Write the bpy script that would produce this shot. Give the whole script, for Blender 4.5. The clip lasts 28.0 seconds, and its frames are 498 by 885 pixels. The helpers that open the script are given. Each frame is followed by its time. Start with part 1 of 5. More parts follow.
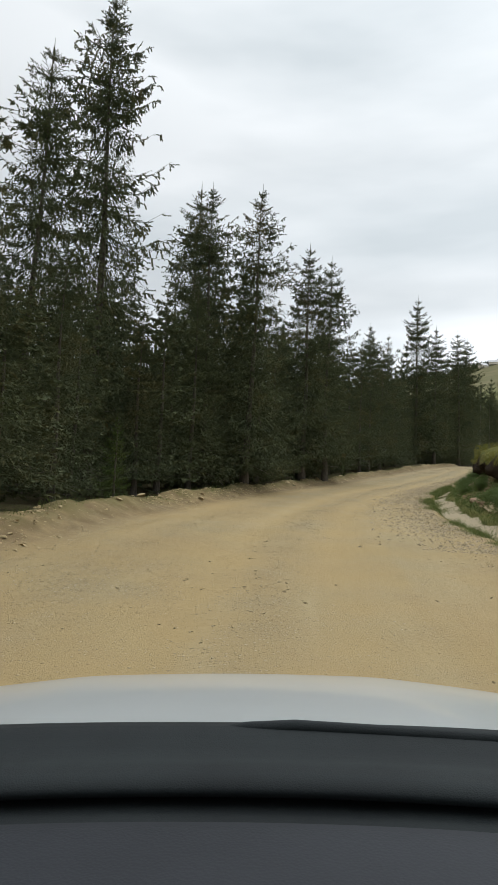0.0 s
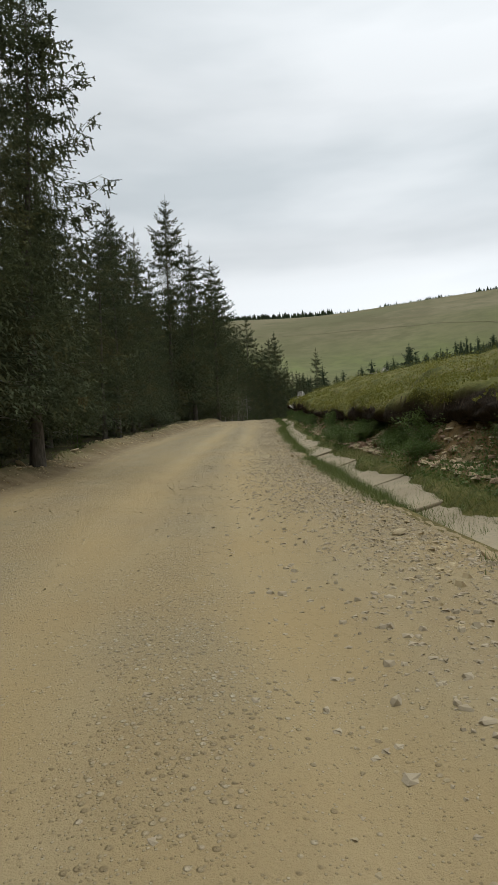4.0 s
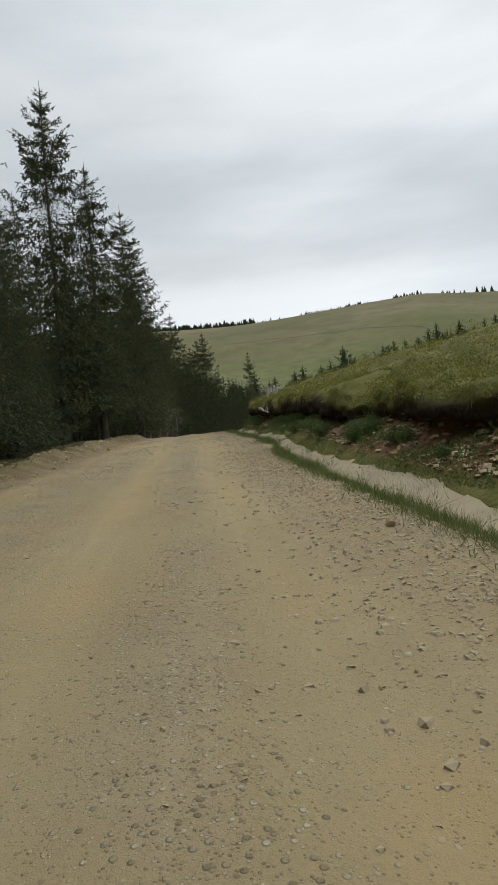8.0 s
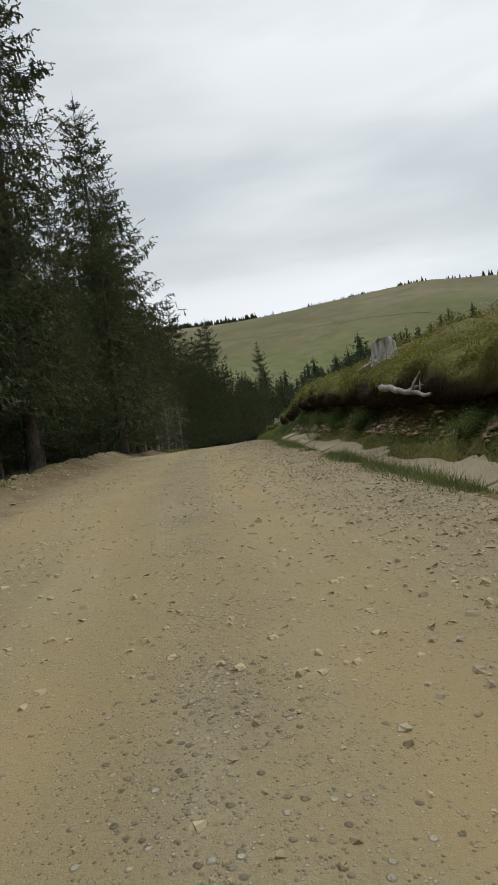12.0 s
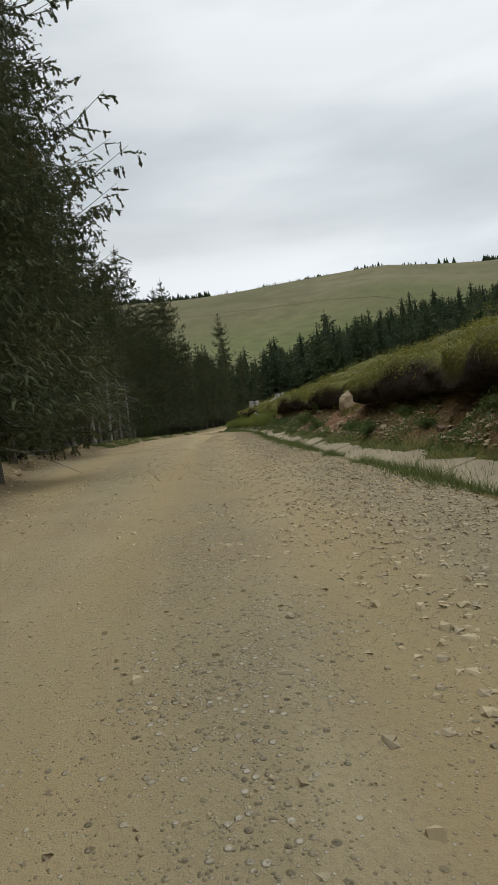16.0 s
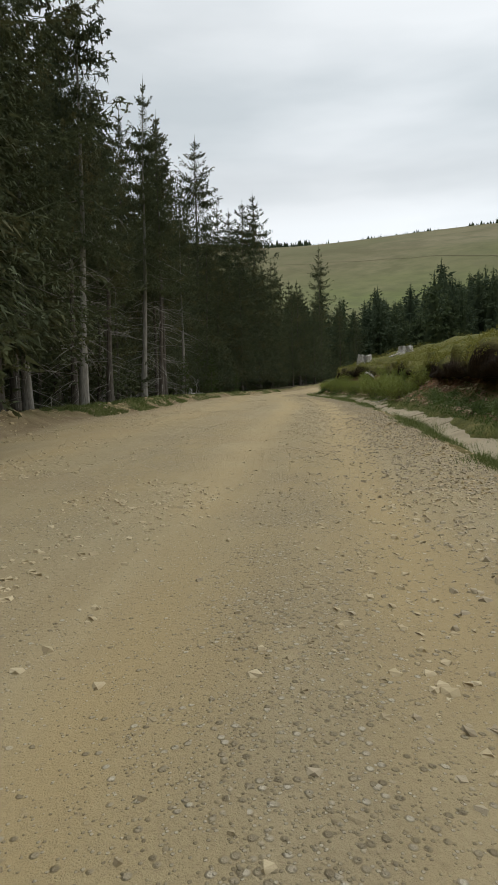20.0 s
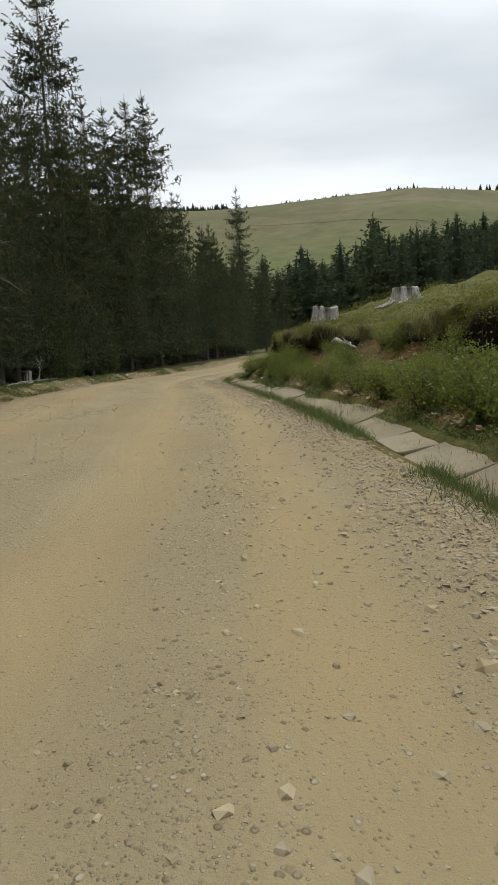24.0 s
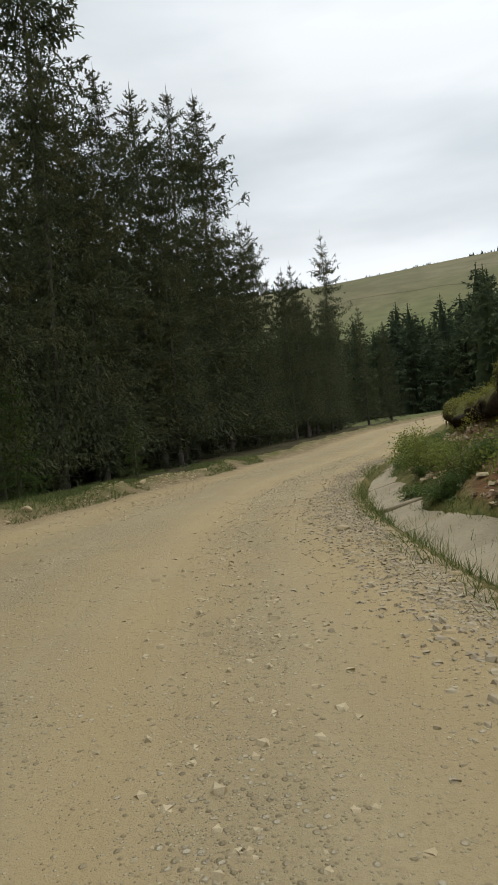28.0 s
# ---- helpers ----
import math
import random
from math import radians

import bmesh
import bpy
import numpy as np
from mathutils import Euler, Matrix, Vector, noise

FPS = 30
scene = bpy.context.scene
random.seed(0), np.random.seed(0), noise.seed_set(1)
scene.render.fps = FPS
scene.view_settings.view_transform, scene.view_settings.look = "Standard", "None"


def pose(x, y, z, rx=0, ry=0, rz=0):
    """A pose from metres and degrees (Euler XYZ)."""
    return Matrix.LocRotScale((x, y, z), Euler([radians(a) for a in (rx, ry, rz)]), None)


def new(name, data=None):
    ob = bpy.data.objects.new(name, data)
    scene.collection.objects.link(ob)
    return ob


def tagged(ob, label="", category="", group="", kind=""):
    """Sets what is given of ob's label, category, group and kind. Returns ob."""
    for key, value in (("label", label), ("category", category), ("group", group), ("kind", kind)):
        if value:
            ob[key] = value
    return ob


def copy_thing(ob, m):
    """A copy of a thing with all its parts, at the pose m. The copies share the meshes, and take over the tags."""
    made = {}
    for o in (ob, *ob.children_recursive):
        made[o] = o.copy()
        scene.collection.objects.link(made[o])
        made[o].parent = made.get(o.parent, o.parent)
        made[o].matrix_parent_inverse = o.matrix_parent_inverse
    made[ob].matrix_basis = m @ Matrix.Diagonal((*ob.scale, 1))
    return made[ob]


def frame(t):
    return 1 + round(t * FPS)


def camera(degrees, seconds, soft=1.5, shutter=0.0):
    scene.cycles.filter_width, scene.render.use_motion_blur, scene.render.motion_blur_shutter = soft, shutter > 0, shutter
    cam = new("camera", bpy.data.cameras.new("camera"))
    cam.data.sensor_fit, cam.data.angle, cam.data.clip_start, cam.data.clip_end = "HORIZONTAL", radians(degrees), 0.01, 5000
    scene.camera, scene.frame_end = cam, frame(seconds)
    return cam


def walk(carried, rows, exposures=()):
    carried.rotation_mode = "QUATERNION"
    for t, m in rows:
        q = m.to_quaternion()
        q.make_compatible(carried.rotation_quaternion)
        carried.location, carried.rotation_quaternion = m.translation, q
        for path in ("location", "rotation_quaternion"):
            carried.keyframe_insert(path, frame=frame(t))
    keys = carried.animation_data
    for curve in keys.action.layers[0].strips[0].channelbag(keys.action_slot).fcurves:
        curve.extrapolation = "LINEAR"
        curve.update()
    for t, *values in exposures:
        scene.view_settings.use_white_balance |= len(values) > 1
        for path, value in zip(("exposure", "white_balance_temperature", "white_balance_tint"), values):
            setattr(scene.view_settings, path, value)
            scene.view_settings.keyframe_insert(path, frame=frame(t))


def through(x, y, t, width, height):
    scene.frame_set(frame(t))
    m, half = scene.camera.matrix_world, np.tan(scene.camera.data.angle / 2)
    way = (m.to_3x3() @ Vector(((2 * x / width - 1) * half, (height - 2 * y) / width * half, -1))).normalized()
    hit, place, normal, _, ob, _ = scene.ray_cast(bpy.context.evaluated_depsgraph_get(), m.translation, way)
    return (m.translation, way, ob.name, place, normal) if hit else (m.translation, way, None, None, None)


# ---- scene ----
cam = camera(43.4, 28.0)
METRES, EYE, TILT, LEAN, TURN = 148.0, 1.3, -1.0, -1.7, 0.0
ROWS = [
    (0.0, 0.0, 0.0, 0.0, -0.08, 6.44, -0.75),
    (0.5, 0.0005, 0.023, -0.0004, -6.5, 3.42, 0.78),
    (1.0, 0.0, 0.0388, 0.0012, -7.9, 3.13, 1.75),
    (1.5, 0.0017, 0.0591, 0.0025, -10.86, 3.3, 4.06),
    (2.0, 0.0045, 0.0777, 0.0043, -14.47, 4.32, 5.01),
    (2.5, 0.0081, 0.0958, 0.006, -17.48, 3.9, 5.06),
    (3.0, 0.0118, 0.1127, 0.0078, -20.32, 3.52, 3.85),
    (3.5, 0.0162, 0.129, 0.0095, -22.82, 2.6, 3.68),
    (5.5, 0.0377, 0.1962, 0.0151, -26.74, 1.48, 7.29),
    (6.0, 0.045, 0.214, 0.0165, -28.08, 1.16, 7.6),
    (6.5, 0.0517, 0.2304, 0.0181, -28.84, 1.79, 7.04),
    (7.0, 0.0591, 0.2468, 0.0197, -29.15, 2.69, 7.67),
    (7.5, 0.0666, 0.2628, 0.0212, -28.21, 2.1, 7.51),
    (8.0, 0.0738, 0.2782, 0.0228, -30.67, 2.51, 7.55),
    (8.5, 0.0815, 0.2943, 0.0242, -30.84, 2.2, 8.07),
    (9.0, 0.0894, 0.3109, 0.026, -30.57, 2.13, 7.84),
    (9.5, 0.0971, 0.3275, 0.0277, -28.77, 2.06, 7.53),
    (10.0, 0.1064, 0.3459, 0.0294, -30.41, 2.31, 8.36),
    (10.5, 0.1122, 0.3593, 0.0311, -29.28, 2.33, 8.96),
    (11.0, 0.1183, 0.3727, 0.0328, -29.69, 2.14, 8.65),
    (11.5, 0.1253, 0.3868, 0.0343, -29.58, 2.45, 10.08),
    (13.5, 0.1466, 0.4306, 0.0408, -31.78, 0.36, 8.13),
    (14.0, 0.1536, 0.4474, 0.0424, -31.45, -0.96, 7.53),
    (14.5, 0.1609, 0.4649, 0.0439, -29.88, -0.28, 8.36),
    (15.0, 0.1686, 0.4819, 0.0454, -31.96, 0.47, 7.88),
    (15.5, 0.1769, 0.499, 0.0469, -33.13, -0.24, 8.12),
    (16.0, 0.1857, 0.5156, 0.0484, -34.82, -0.06, 8.57),
    (16.5, 0.1946, 0.5311, 0.0501, -37.03, 0.69, 8.37),
    (17.0, 0.204, 0.5464, 0.0516, -40.62, -1.97, 6.92),
    (17.5, 0.2153, 0.5646, 0.0526, -38.78, -0.86, 8.51),
    (18.0, 0.2236, 0.5774, 0.0542, -31.19, -2.37, 9.49),
    (18.5, 0.232, 0.5926, 0.054, -23.82, 1.45, 6.12),
    (19.0, 0.2426, 0.6092, 0.0547, -19.88, 6.38, 6.27),
    (19.5, 0.2514, 0.6221, 0.0551, -30.82, 0.45, 6.81),
    (20.0, 0.2584, 0.6345, 0.0555, -27.06, -3.42, 3.12),
    (20.5, 0.2668, 0.6478, 0.056, -26.02, -3.1, 4.37),
    (21.0, 0.2771, 0.6643, 0.0574, -29.88, -5.61, 7.58),
    (21.5, 0.2873, 0.6797, 0.0582, -32.19, -7.04, 8.13),
    (23.5, 0.331, 0.7449, 0.062, -34.46, -4.14, 5.71),
    (24.0, 0.3417, 0.7606, 0.0621, -34.15, -6.57, 4.33),
    (24.5, 0.3515, 0.7754, 0.0626, -32.49, -8.91, 1.92),
    (25.0, 0.3616, 0.7921, 0.0627, -33.58, -6.34, 3.7),
    (25.5, 0.3694, 0.8059, 0.0632, -30.28, -6.92, 5.22),
    (26.0, 0.3781, 0.8202, 0.064, -26.71, 2.97, 5.29),
    (26.5, 0.3878, 0.8362, 0.0651, -23.24, -0.95, 3.78),
    (27.0, 0.3956, 0.8479, 0.0663, -27.08, -3.29, 2.53),
    (27.5, 0.401, 0.8625, 0.0659, -26.57, 0.53, 4.81),
    (28.0, 0.4091, 0.8774, 0.0662, -26.09, 1.36, 7.39),
]
walk(cam, [(t, pose(0, 0, EYE, TILT, LEAN, TURN) @ pose(METRES * x, METRES * y, METRES * z, 90 + pitch, roll, yaw)) for t, x, y, z, yaw, pitch, roll in ROWS],
     [(0, 0.08), (1, 0.05), (2, -0.05), (3, -0.12), (6, -0.28), (13, -0.3), (14, -0.34), (15, -0.26), (16, -0.3), (17, -0.42), (18, -0.48), (19, -0.2), (21.5, -0.18), (24, -0.1), (26, -0.05), (28, -0.12)])

# ---- light ----
SUN_EL, SUN_AZ = 52.0, 70.0
world = bpy.data.worlds.new("overcast_sky")
scene.world = world
world.use_nodes = True
wt = world.node_tree
wt.nodes.clear()


def wn(kind, **sockets):
    n = wt.nodes.new(kind)
    for k, v in sockets.items():
        n.inputs[k.replace("_", " ")].default_value = v
    return n


w_out = wn("ShaderNodeOutputWorld")
w_bg = wn("ShaderNodeBackground", Strength=1.0)
w_sky = wt.nodes.new("ShaderNodeTexSky")
w_sky.sky_type = "NISHITA"
w_sky.sun_disc = False
w_sky.sun_elevation = radians(SUN_EL)
w_sky.sun_rotation = radians(SUN_AZ)
w_coord = wn("ShaderNodeTexCoord")
w_map = wn("ShaderNodeMapping")
w_map.inputs["Scale"].default_value = (1.0, 1.0, 4.2)
w_cloud = wn("ShaderNodeTexNoise", Scale=1.5, Detail=5.0, Roughness=0.45)
w_ramp = wt.nodes.new("ShaderNodeValToRGB")
w_ramp.color_ramp.elements[0].position = 0.38
w_ramp.color_ramp.elements[0].color = (0.62, 0.675, 0.705, 1)
w_ramp.color_ramp.elements[1].position = 0.60
w_ramp.color_ramp.elements[1].color = (0.89, 0.93, 0.955, 1)
w_sep = wn("ShaderNodeSeparateXYZ")
w_grad = wt.nodes.new("ShaderNodeValToRGB")
w_grad.color_ramp.elements[1].color = (2.9, 2.9, 2.9, 1)
w_grad.color_ramp.elements[0].color = (1.15, 1.15, 1.15, 1)
for at, v in ((0.23, 1.12), (0.265, 1.08), (0.30, 0.94), (0.325, 0.91), (0.365, 0.99), (0.42, 1.0), (0.50, 0.92), (0.57, 0.98), (0.68, 1.02)):
    w_grad.color_ramp.elements.new(at).color = (v, v, v, 1)
w_mul = wt.nodes.new("ShaderNodeVectorMath")
w_mul.operation = "SCALE"
# the veiled sun brightens its side of the cloud
w_dot = wt.nodes.new("ShaderNodeVectorMath")
w_dot.operation = "DOT_PRODUCT"
w_dot.inputs[1].default_value = (math.sin(radians(SUN_AZ)) * math.cos(radians(SUN_EL)), math.cos(radians(SUN_AZ)) * math.cos(radians(SUN_EL)), math.sin(radians(SUN_EL)))
w_side = wn("ShaderNodeMapRange", From_Min=0.2, From_Max=1.0, To_Min=0.82, To_Max=1.34)
w_glow = wt.nodes.new("ShaderNodeMath")
w_glow.operation = "MULTIPLY"
w_mix = wt.nodes.new("ShaderNodeMix")
w_mix.data_type = "RGBA"
w_mix.inputs[0].default_value = 0.93
w_dim = wt.nodes.new("ShaderNodeVectorMath")
w_dim.operation = "SCALE"
w_dim.inputs["Scale"].default_value = 0.1
for a, b in (
    (w_coord.outputs["Generated"], w_map.inputs["Vector"]), (w_map.outputs["Vector"], w_cloud.inputs["Vector"]),
    (w_cloud.outputs["Fac"], w_ramp.inputs["Fac"]), (w_coord.outputs["Generated"], w_sep.inputs["Vector"]),
    (w_sep.outputs["Z"], w_grad.inputs["Fac"]), (w_ramp.outputs["Color"], w_mul.inputs[0]),
    (w_grad.outputs["Color"], w_glow.inputs[0]), (w_coord.outputs["Generated"], w_dot.inputs[0]), (w_dot.outputs["Value"], w_side.inputs["Value"]),
    (w_side.outputs["Result"], w_glow.inputs[1]), (w_glow.outputs[0], w_mul.inputs["Scale"]), (w_sky.outputs["Color"], w_dim.inputs[0]),
    (w_dim.outputs["Vector"], w_mix.inputs[6]), (w_mul.outputs["Vector"], w_mix.inputs[7]),
    (w_mix.outputs[2], w_bg.inputs["Color"]), (w_bg.outputs["Background"], w_out.inputs["Surface"]),
):
    wt.links.new(a, b)
sun = new("sun", bpy.data.lights.new("sun", "SUN"))
sun.data.energy, sun.data.angle, sun.data.color = 0.7, radians(18), (1.0, 0.97, 0.92)
sun.matrix_world = pose(0, 0, 60, 90 - SUN_EL, 0, -SUN_AZ + 180)


# ---- materials ----
class Mat:
    """A node material with short calls for noise, ramps, mixes and bump."""

    def __init__(self, name, rough=0.9, spec=0.2):
        self.m = bpy.data.materials.new(name)
        self.m.use_nodes = True
        self.t = self.m.node_tree
        self.b = self.t.nodes["Principled BSDF"]
        self.b.inputs["Roughness"].default_value = rough
        self.b.inputs["Specular IOR Level"].default_value = spec
        self.geo = self.t.nodes.new("ShaderNodeNewGeometry")
        self.pos = self.geo.outputs["Position"]

    def put(self, value, socket):
        if isinstance(value, bpy.types.NodeSocket):
            self.t.links.new(value, socket)
        else:
            socket.default_value = value

    def local(self):
        return self.t.nodes.new("ShaderNodeTexCoord").outputs["Object"]

    def stretch(self, vec, scale):
        n = self.t.nodes.new("ShaderNodeMapping")
        self.put(vec, n.inputs["Vector"])
        n.inputs["Scale"].default_value = scale
        return n.outputs["Vector"]

    def noise(self, scale, detail=4.0, rough=0.55, vec=None):
        n = self.t.nodes.new("ShaderNodeTexNoise")
        self.put(self.pos if vec is None else vec, n.inputs["Vector"])
        n.inputs["Scale"].default_value, n.inputs["Detail"].default_value, n.inputs["Roughness"].default_value = scale, detail, rough
        return n.outputs["Fac"]

    def cells(self, scale, vec=None, feature="F1"):
        n = self.t.nodes.new("ShaderNodeTexVoronoi")
        n.feature = feature
        self.put(self.pos if vec is None else vec, n.inputs["Vector"])
        n.inputs["Scale"].default_value = scale
        return n.outputs["Distance"]

    def pebbles(self, scale, share, size=0.42):
        """Scattered round pebbles: how far inside one a place is, and a random tone for each."""
        n = self.t.nodes.new("ShaderNodeTexVoronoi")
        self.put(self.pos, n.inputs["Vector"])
        n.inputs["Scale"].default_value = scale
        tone = self.t.nodes.new("ShaderNodeSeparateColor")
        self.t.links.new(n.outputs["Color"], tone.inputs[0])
        return self.math("MULTIPLY", self.step(n.outputs["Distance"], size, size * 0.6), self.step(tone.outputs[0], self.step(share, 0, 1, 1.0, 0.0), self.step(share, 0, 1, 1.05, 0.05))), tone.outputs[1]

    def ramp(self, fac, *stops):
        n = self.t.nodes.new("ShaderNodeValToRGB")
        e = n.color_ramp.elements
        while len(e) < len(stops):
            e.new(0.5)
        for el, (p, c) in zip(e, stops):
            el.position, el.color = p, (*c, 1) if len(c) == 3 else c
        self.put(fac, n.inputs["Fac"])
        return n.outputs["Color"]

    def step(self, fac, lo, hi, a=0.0, b=1.0):
        n = self.t.nodes.new("ShaderNodeMapRange")
        self.put(fac, n.inputs["Value"])
        for k, v in zip(("From Min", "From Max", "To Min", "To Max"), (lo, hi, a, b)):
            self.put(v, n.inputs[k])
        return n.outputs["Result"]

    def mix(self, fac, a, b, how="MIX"):
        n = self.t.nodes.new("ShaderNodeMix")
        n.data_type, n.blend_type = "RGBA", how
        self.put(fac, n.inputs[0])
        for v, s in ((a, n.inputs[6]), (b, n.inputs[7])):
            self.put((*v, 1) if isinstance(v, tuple) else v, s)
        return n.outputs[2]

    def math(self, op, a, b=0.0):
        n = self.t.nodes.new("ShaderNodeMath")
        n.operation = op
        self.put(a, n.inputs[0])
        self.put(b, n.inputs[1])
        return n.outputs[0]

    def attr(self, name):
        n = self.t.nodes.new("ShaderNodeAttribute")
        n.attribute_name = name
        return n.outputs["Fac"]

    def each(self):
        return self.t.nodes.new("ShaderNodeObjectInfo").outputs["Random"]

    def island(self):
        return self.geo.outputs["Random Per Island"]

    def color(self, c):
        self.put((*c, 1) if isinstance(c, tuple) else c, self.b.inputs["Base Color"])
        return self

    def bump(self, height, strength=0.4, distance=0.02):
        n = self.t.nodes.new("ShaderNodeBump")
        n.inputs["Strength"].default_value, n.inputs["Distance"].default_value = strength, distance
        self.put(height, n.inputs["Height"])
        self.t.links.new(n.outputs["Normal"], self.b.inputs["Normal"])
        return self

    def thin(self, amount=0.3):
        """Lets some light through, as leaves do."""
        tr = self.t.nodes.new("ShaderNodeBsdfTranslucent")
        mx = self.t.nodes.new("ShaderNodeMixShader")
        mx.inputs[0].default_value = amount
        out = next(n for n in self.t.nodes if n.type == "OUTPUT_MATERIAL")
        src = self.b.inputs["Base Color"]
        if src.links:
            self.t.links.new(src.links[0].from_socket, tr.inputs["Color"])
        else:
            tr.inputs["Color"].default_value = src.default_value
        self.t.links.new(self.b.outputs[0], mx.inputs[1])
        self.t.links.new(tr.outputs[0], mx.inputs[2])
        self.t.links.new(mx.outputs[0], out.inputs["Surface"])
        return self


def gravel_material():
    m = Mat("gravel_road", 0.95, 0.12)
    wheel = m.t.nodes.new("ShaderNodeCombineXYZ")
    m.put(m.math("MULTIPLY", m.attr("side"), 2.2), wheel.inputs[0])
    m.put(m.math("MULTIPLY", m.attr("run"), 0.10), wheel.inputs[1])
    streak, big, mid = m.noise(1.0, 5, 0.6, wheel.outputs[0]), m.noise(0.16, 3), m.noise(1.3, 5, 0.6)
    fine, grain = m.noise(38, 4, 0.7), m.noise(140, 3, 0.7)
    broad = m.noise(1.0, 3, 0.5, m.stretch(wheel.outputs[0], (0.32, 0.7, 1.0)))
    c = m.ramp(big, (0.32, (0.280, 0.230, 0.132)), (0.52, (0.292, 0.242, 0.145)), (0.72, (0.270, 0.206, 0.115)))
    c = m.mix(m.step(streak, 0.47, 0.60, 0, 0.65), c, (0.36, 0.30, 0.185))
    c = m.mix(m.step(broad, 0.49, 0.57, 0, 0.85), c, (0.305, 0.236, 0.122))
    c = m.mix(m.step(m.noise(0.55, 6, 0.7), 0.46, 0.64, 0, 0.6), c, (0.250, 0.188, 0.112))
    loose = m.math("MULTIPLY", m.attr("loose"), m.step(mid, 0.36, 0.6, 0.15, 1.0))
    c = m.mix(m.math("MULTIPLY", loose, 0.7), c, (0.252, 0.206, 0.128))
    c = m.mix(m.math("MULTIPLY", m.attr("worn"), m.step(m.noise(0.5, 5), 0.34, 0.62, 0.3, 0.9)), c, (0.350, 0.260, 0.130))
    c = m.mix(m.math("MULTIPLY", m.step(fine, 0.48, 0.7, 0.0, 0.6), m.step(m.attr("worn"), 0, 1, 1.0, 0.35)), c, (0.185, 0.142, 0.085))
    c = m.mix(m.step(m.cells(11), 0.16, 0.05, 0.0, 0.5), c, (0.19, 0.15, 0.10))
    tones = ((0.1, (0.11, 0.092, 0.066)), (0.5, (0.25, 0.215, 0.155)), (0.9, (0.46, 0.42, 0.335)))
    p1, t1 = m.pebbles(26, m.step(loose, 0.0, 0.9, 0.06, 0.75))
    p2, t2 = m.pebbles(60, m.step(loose, 0.0, 0.9, 0.25, 0.8))
    c = m.mix(m.math("MULTIPLY", p2, 0.75), c, m.ramp(t2, *tones))
    c = m.mix(m.math("MULTIPLY", p1, 0.85), c, m.ramp(t1, *tones))
    peb = m.math("ADD", m.math("MULTIPLY", p1, 1.0), m.math("MULTIPLY", p2, 0.6))
    c = m.mix(m.step(grain, 0.3, 0.75, 0.0, 0.3), c, (0.38, 0.315, 0.182))
    c = m.mix(m.math("MULTIPLY", m.step(m.attr("run"), 55, 20, 0.0, 0.55), m.step(m.noise(0.6, 4), 0.35, 0.6, 0.4, 1.0)), c, (0.345, 0.245, 0.112))
    c = m.mix(m.step(m.attr("run"), 88, 118, 0.0, 0.35), c, m.mix(0.6, c, (0.47, 0.345, 0.175)))
    c = m.mix(m.math("MULTIPLY", m.attr("berm"), m.step(m.noise(1.8, 5, 0.65), 0.35, 0.6, 0.3, 0.95)), c, (0.175, 0.125, 0.068))
    c = m.mix(m.math("MULTIPLY", m.attr("turf"), m.step(mid, 0.35, 0.55)), c, (0.135, 0.125, 0.045))
    m.color(c)
    h = m.math("ADD", m.math("MULTIPLY", fine, 0.5), m.math("ADD", m.math("MULTIPLY", grain, 0.35), m.math("MULTIPLY", peb, 0.6)))
    return m.bump(h, 0.9, 0.02).m


def soil_material():
    """Bare earth, moss and grass, by how steep and how near the cut the ground is."""
    m = Mat("bank_earth", 0.95, 0.12)
    n1, n2 = m.noise(0.8, 5), m.noise(9, 6, 0.65)
    earth = m.ramp(n1, (0.3, (0.165, 0.076, 0.037)), (0.55, (0.235, 0.115, 0.058)), (0.75, (0.29, 0.18, 0.10)))
    earth = m.mix(m.step(m.noise(2.6, 4), 0.5, 0.64, 0, 0.6), earth, (0.30, 0.215, 0.13))
    earth = m.mix(m.step(n2, 0.4, 0.7, 0, 0.6), earth, (0.085, 0.052, 0.03))
    grass = m.ramp(m.noise(1.7, 5), (0.3, (0.085, 0.086, 0.022)), (0.5, (0.140, 0.128, 0.036)), (0.72, (0.19, 0.157, 0.062)))
    grass = m.mix(m.step(n2, 0.42, 0.65, 0, 0.7), grass, (0.05, 0.062, 0.018))
    c = m.mix(m.attr("bare"), grass, earth)
    return m.color(c).bump(m.math("ADD", n1, n2), 0.8, 0.08).m


def turf_material():
    """Sod: living green on top, peat and roots where it is torn, with the undercut's shade painted in as near black."""
    m = Mat("sod", 0.95, 0.1)
    n1, n2 = m.noise(1.6, 5), m.noise(13, 6, 0.7)
    grass = m.ramp(n1, (0.3, (0.088, 0.092, 0.022)), (0.5, (0.145, 0.138, 0.036)), (0.72, (0.19, 0.16, 0.058)))
    grass = m.mix(m.step(n2, 0.42, 0.65, 0, 0.7), grass, (0.055, 0.062, 0.018))
    # peat colour, taken down to near black to paint in the overhang's shade
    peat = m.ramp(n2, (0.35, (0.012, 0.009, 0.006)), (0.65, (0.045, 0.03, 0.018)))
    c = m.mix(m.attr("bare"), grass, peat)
    return m.color(c).bump(n2, 0.9, 0.06).m


def forest_floor_material():
    m = Mat("forest_floor", 0.95, 0.1)
    n1, n2 = m.noise(0.9, 4), m.noise(14, 5, 0.7)
    c = m.ramp(n1, (0.3, (0.035, 0.028, 0.016)), (0.55, (0.06, 0.055, 0.024)), (0.75, (0.05, 0.07, 0.022)))
    c = m.mix(m.step(n2, 0.45, 0.7, 0, 0.6), c, (0.085, 0.055, 0.03))
    return m.color(c).bump(n2, 0.7, 0.06).m


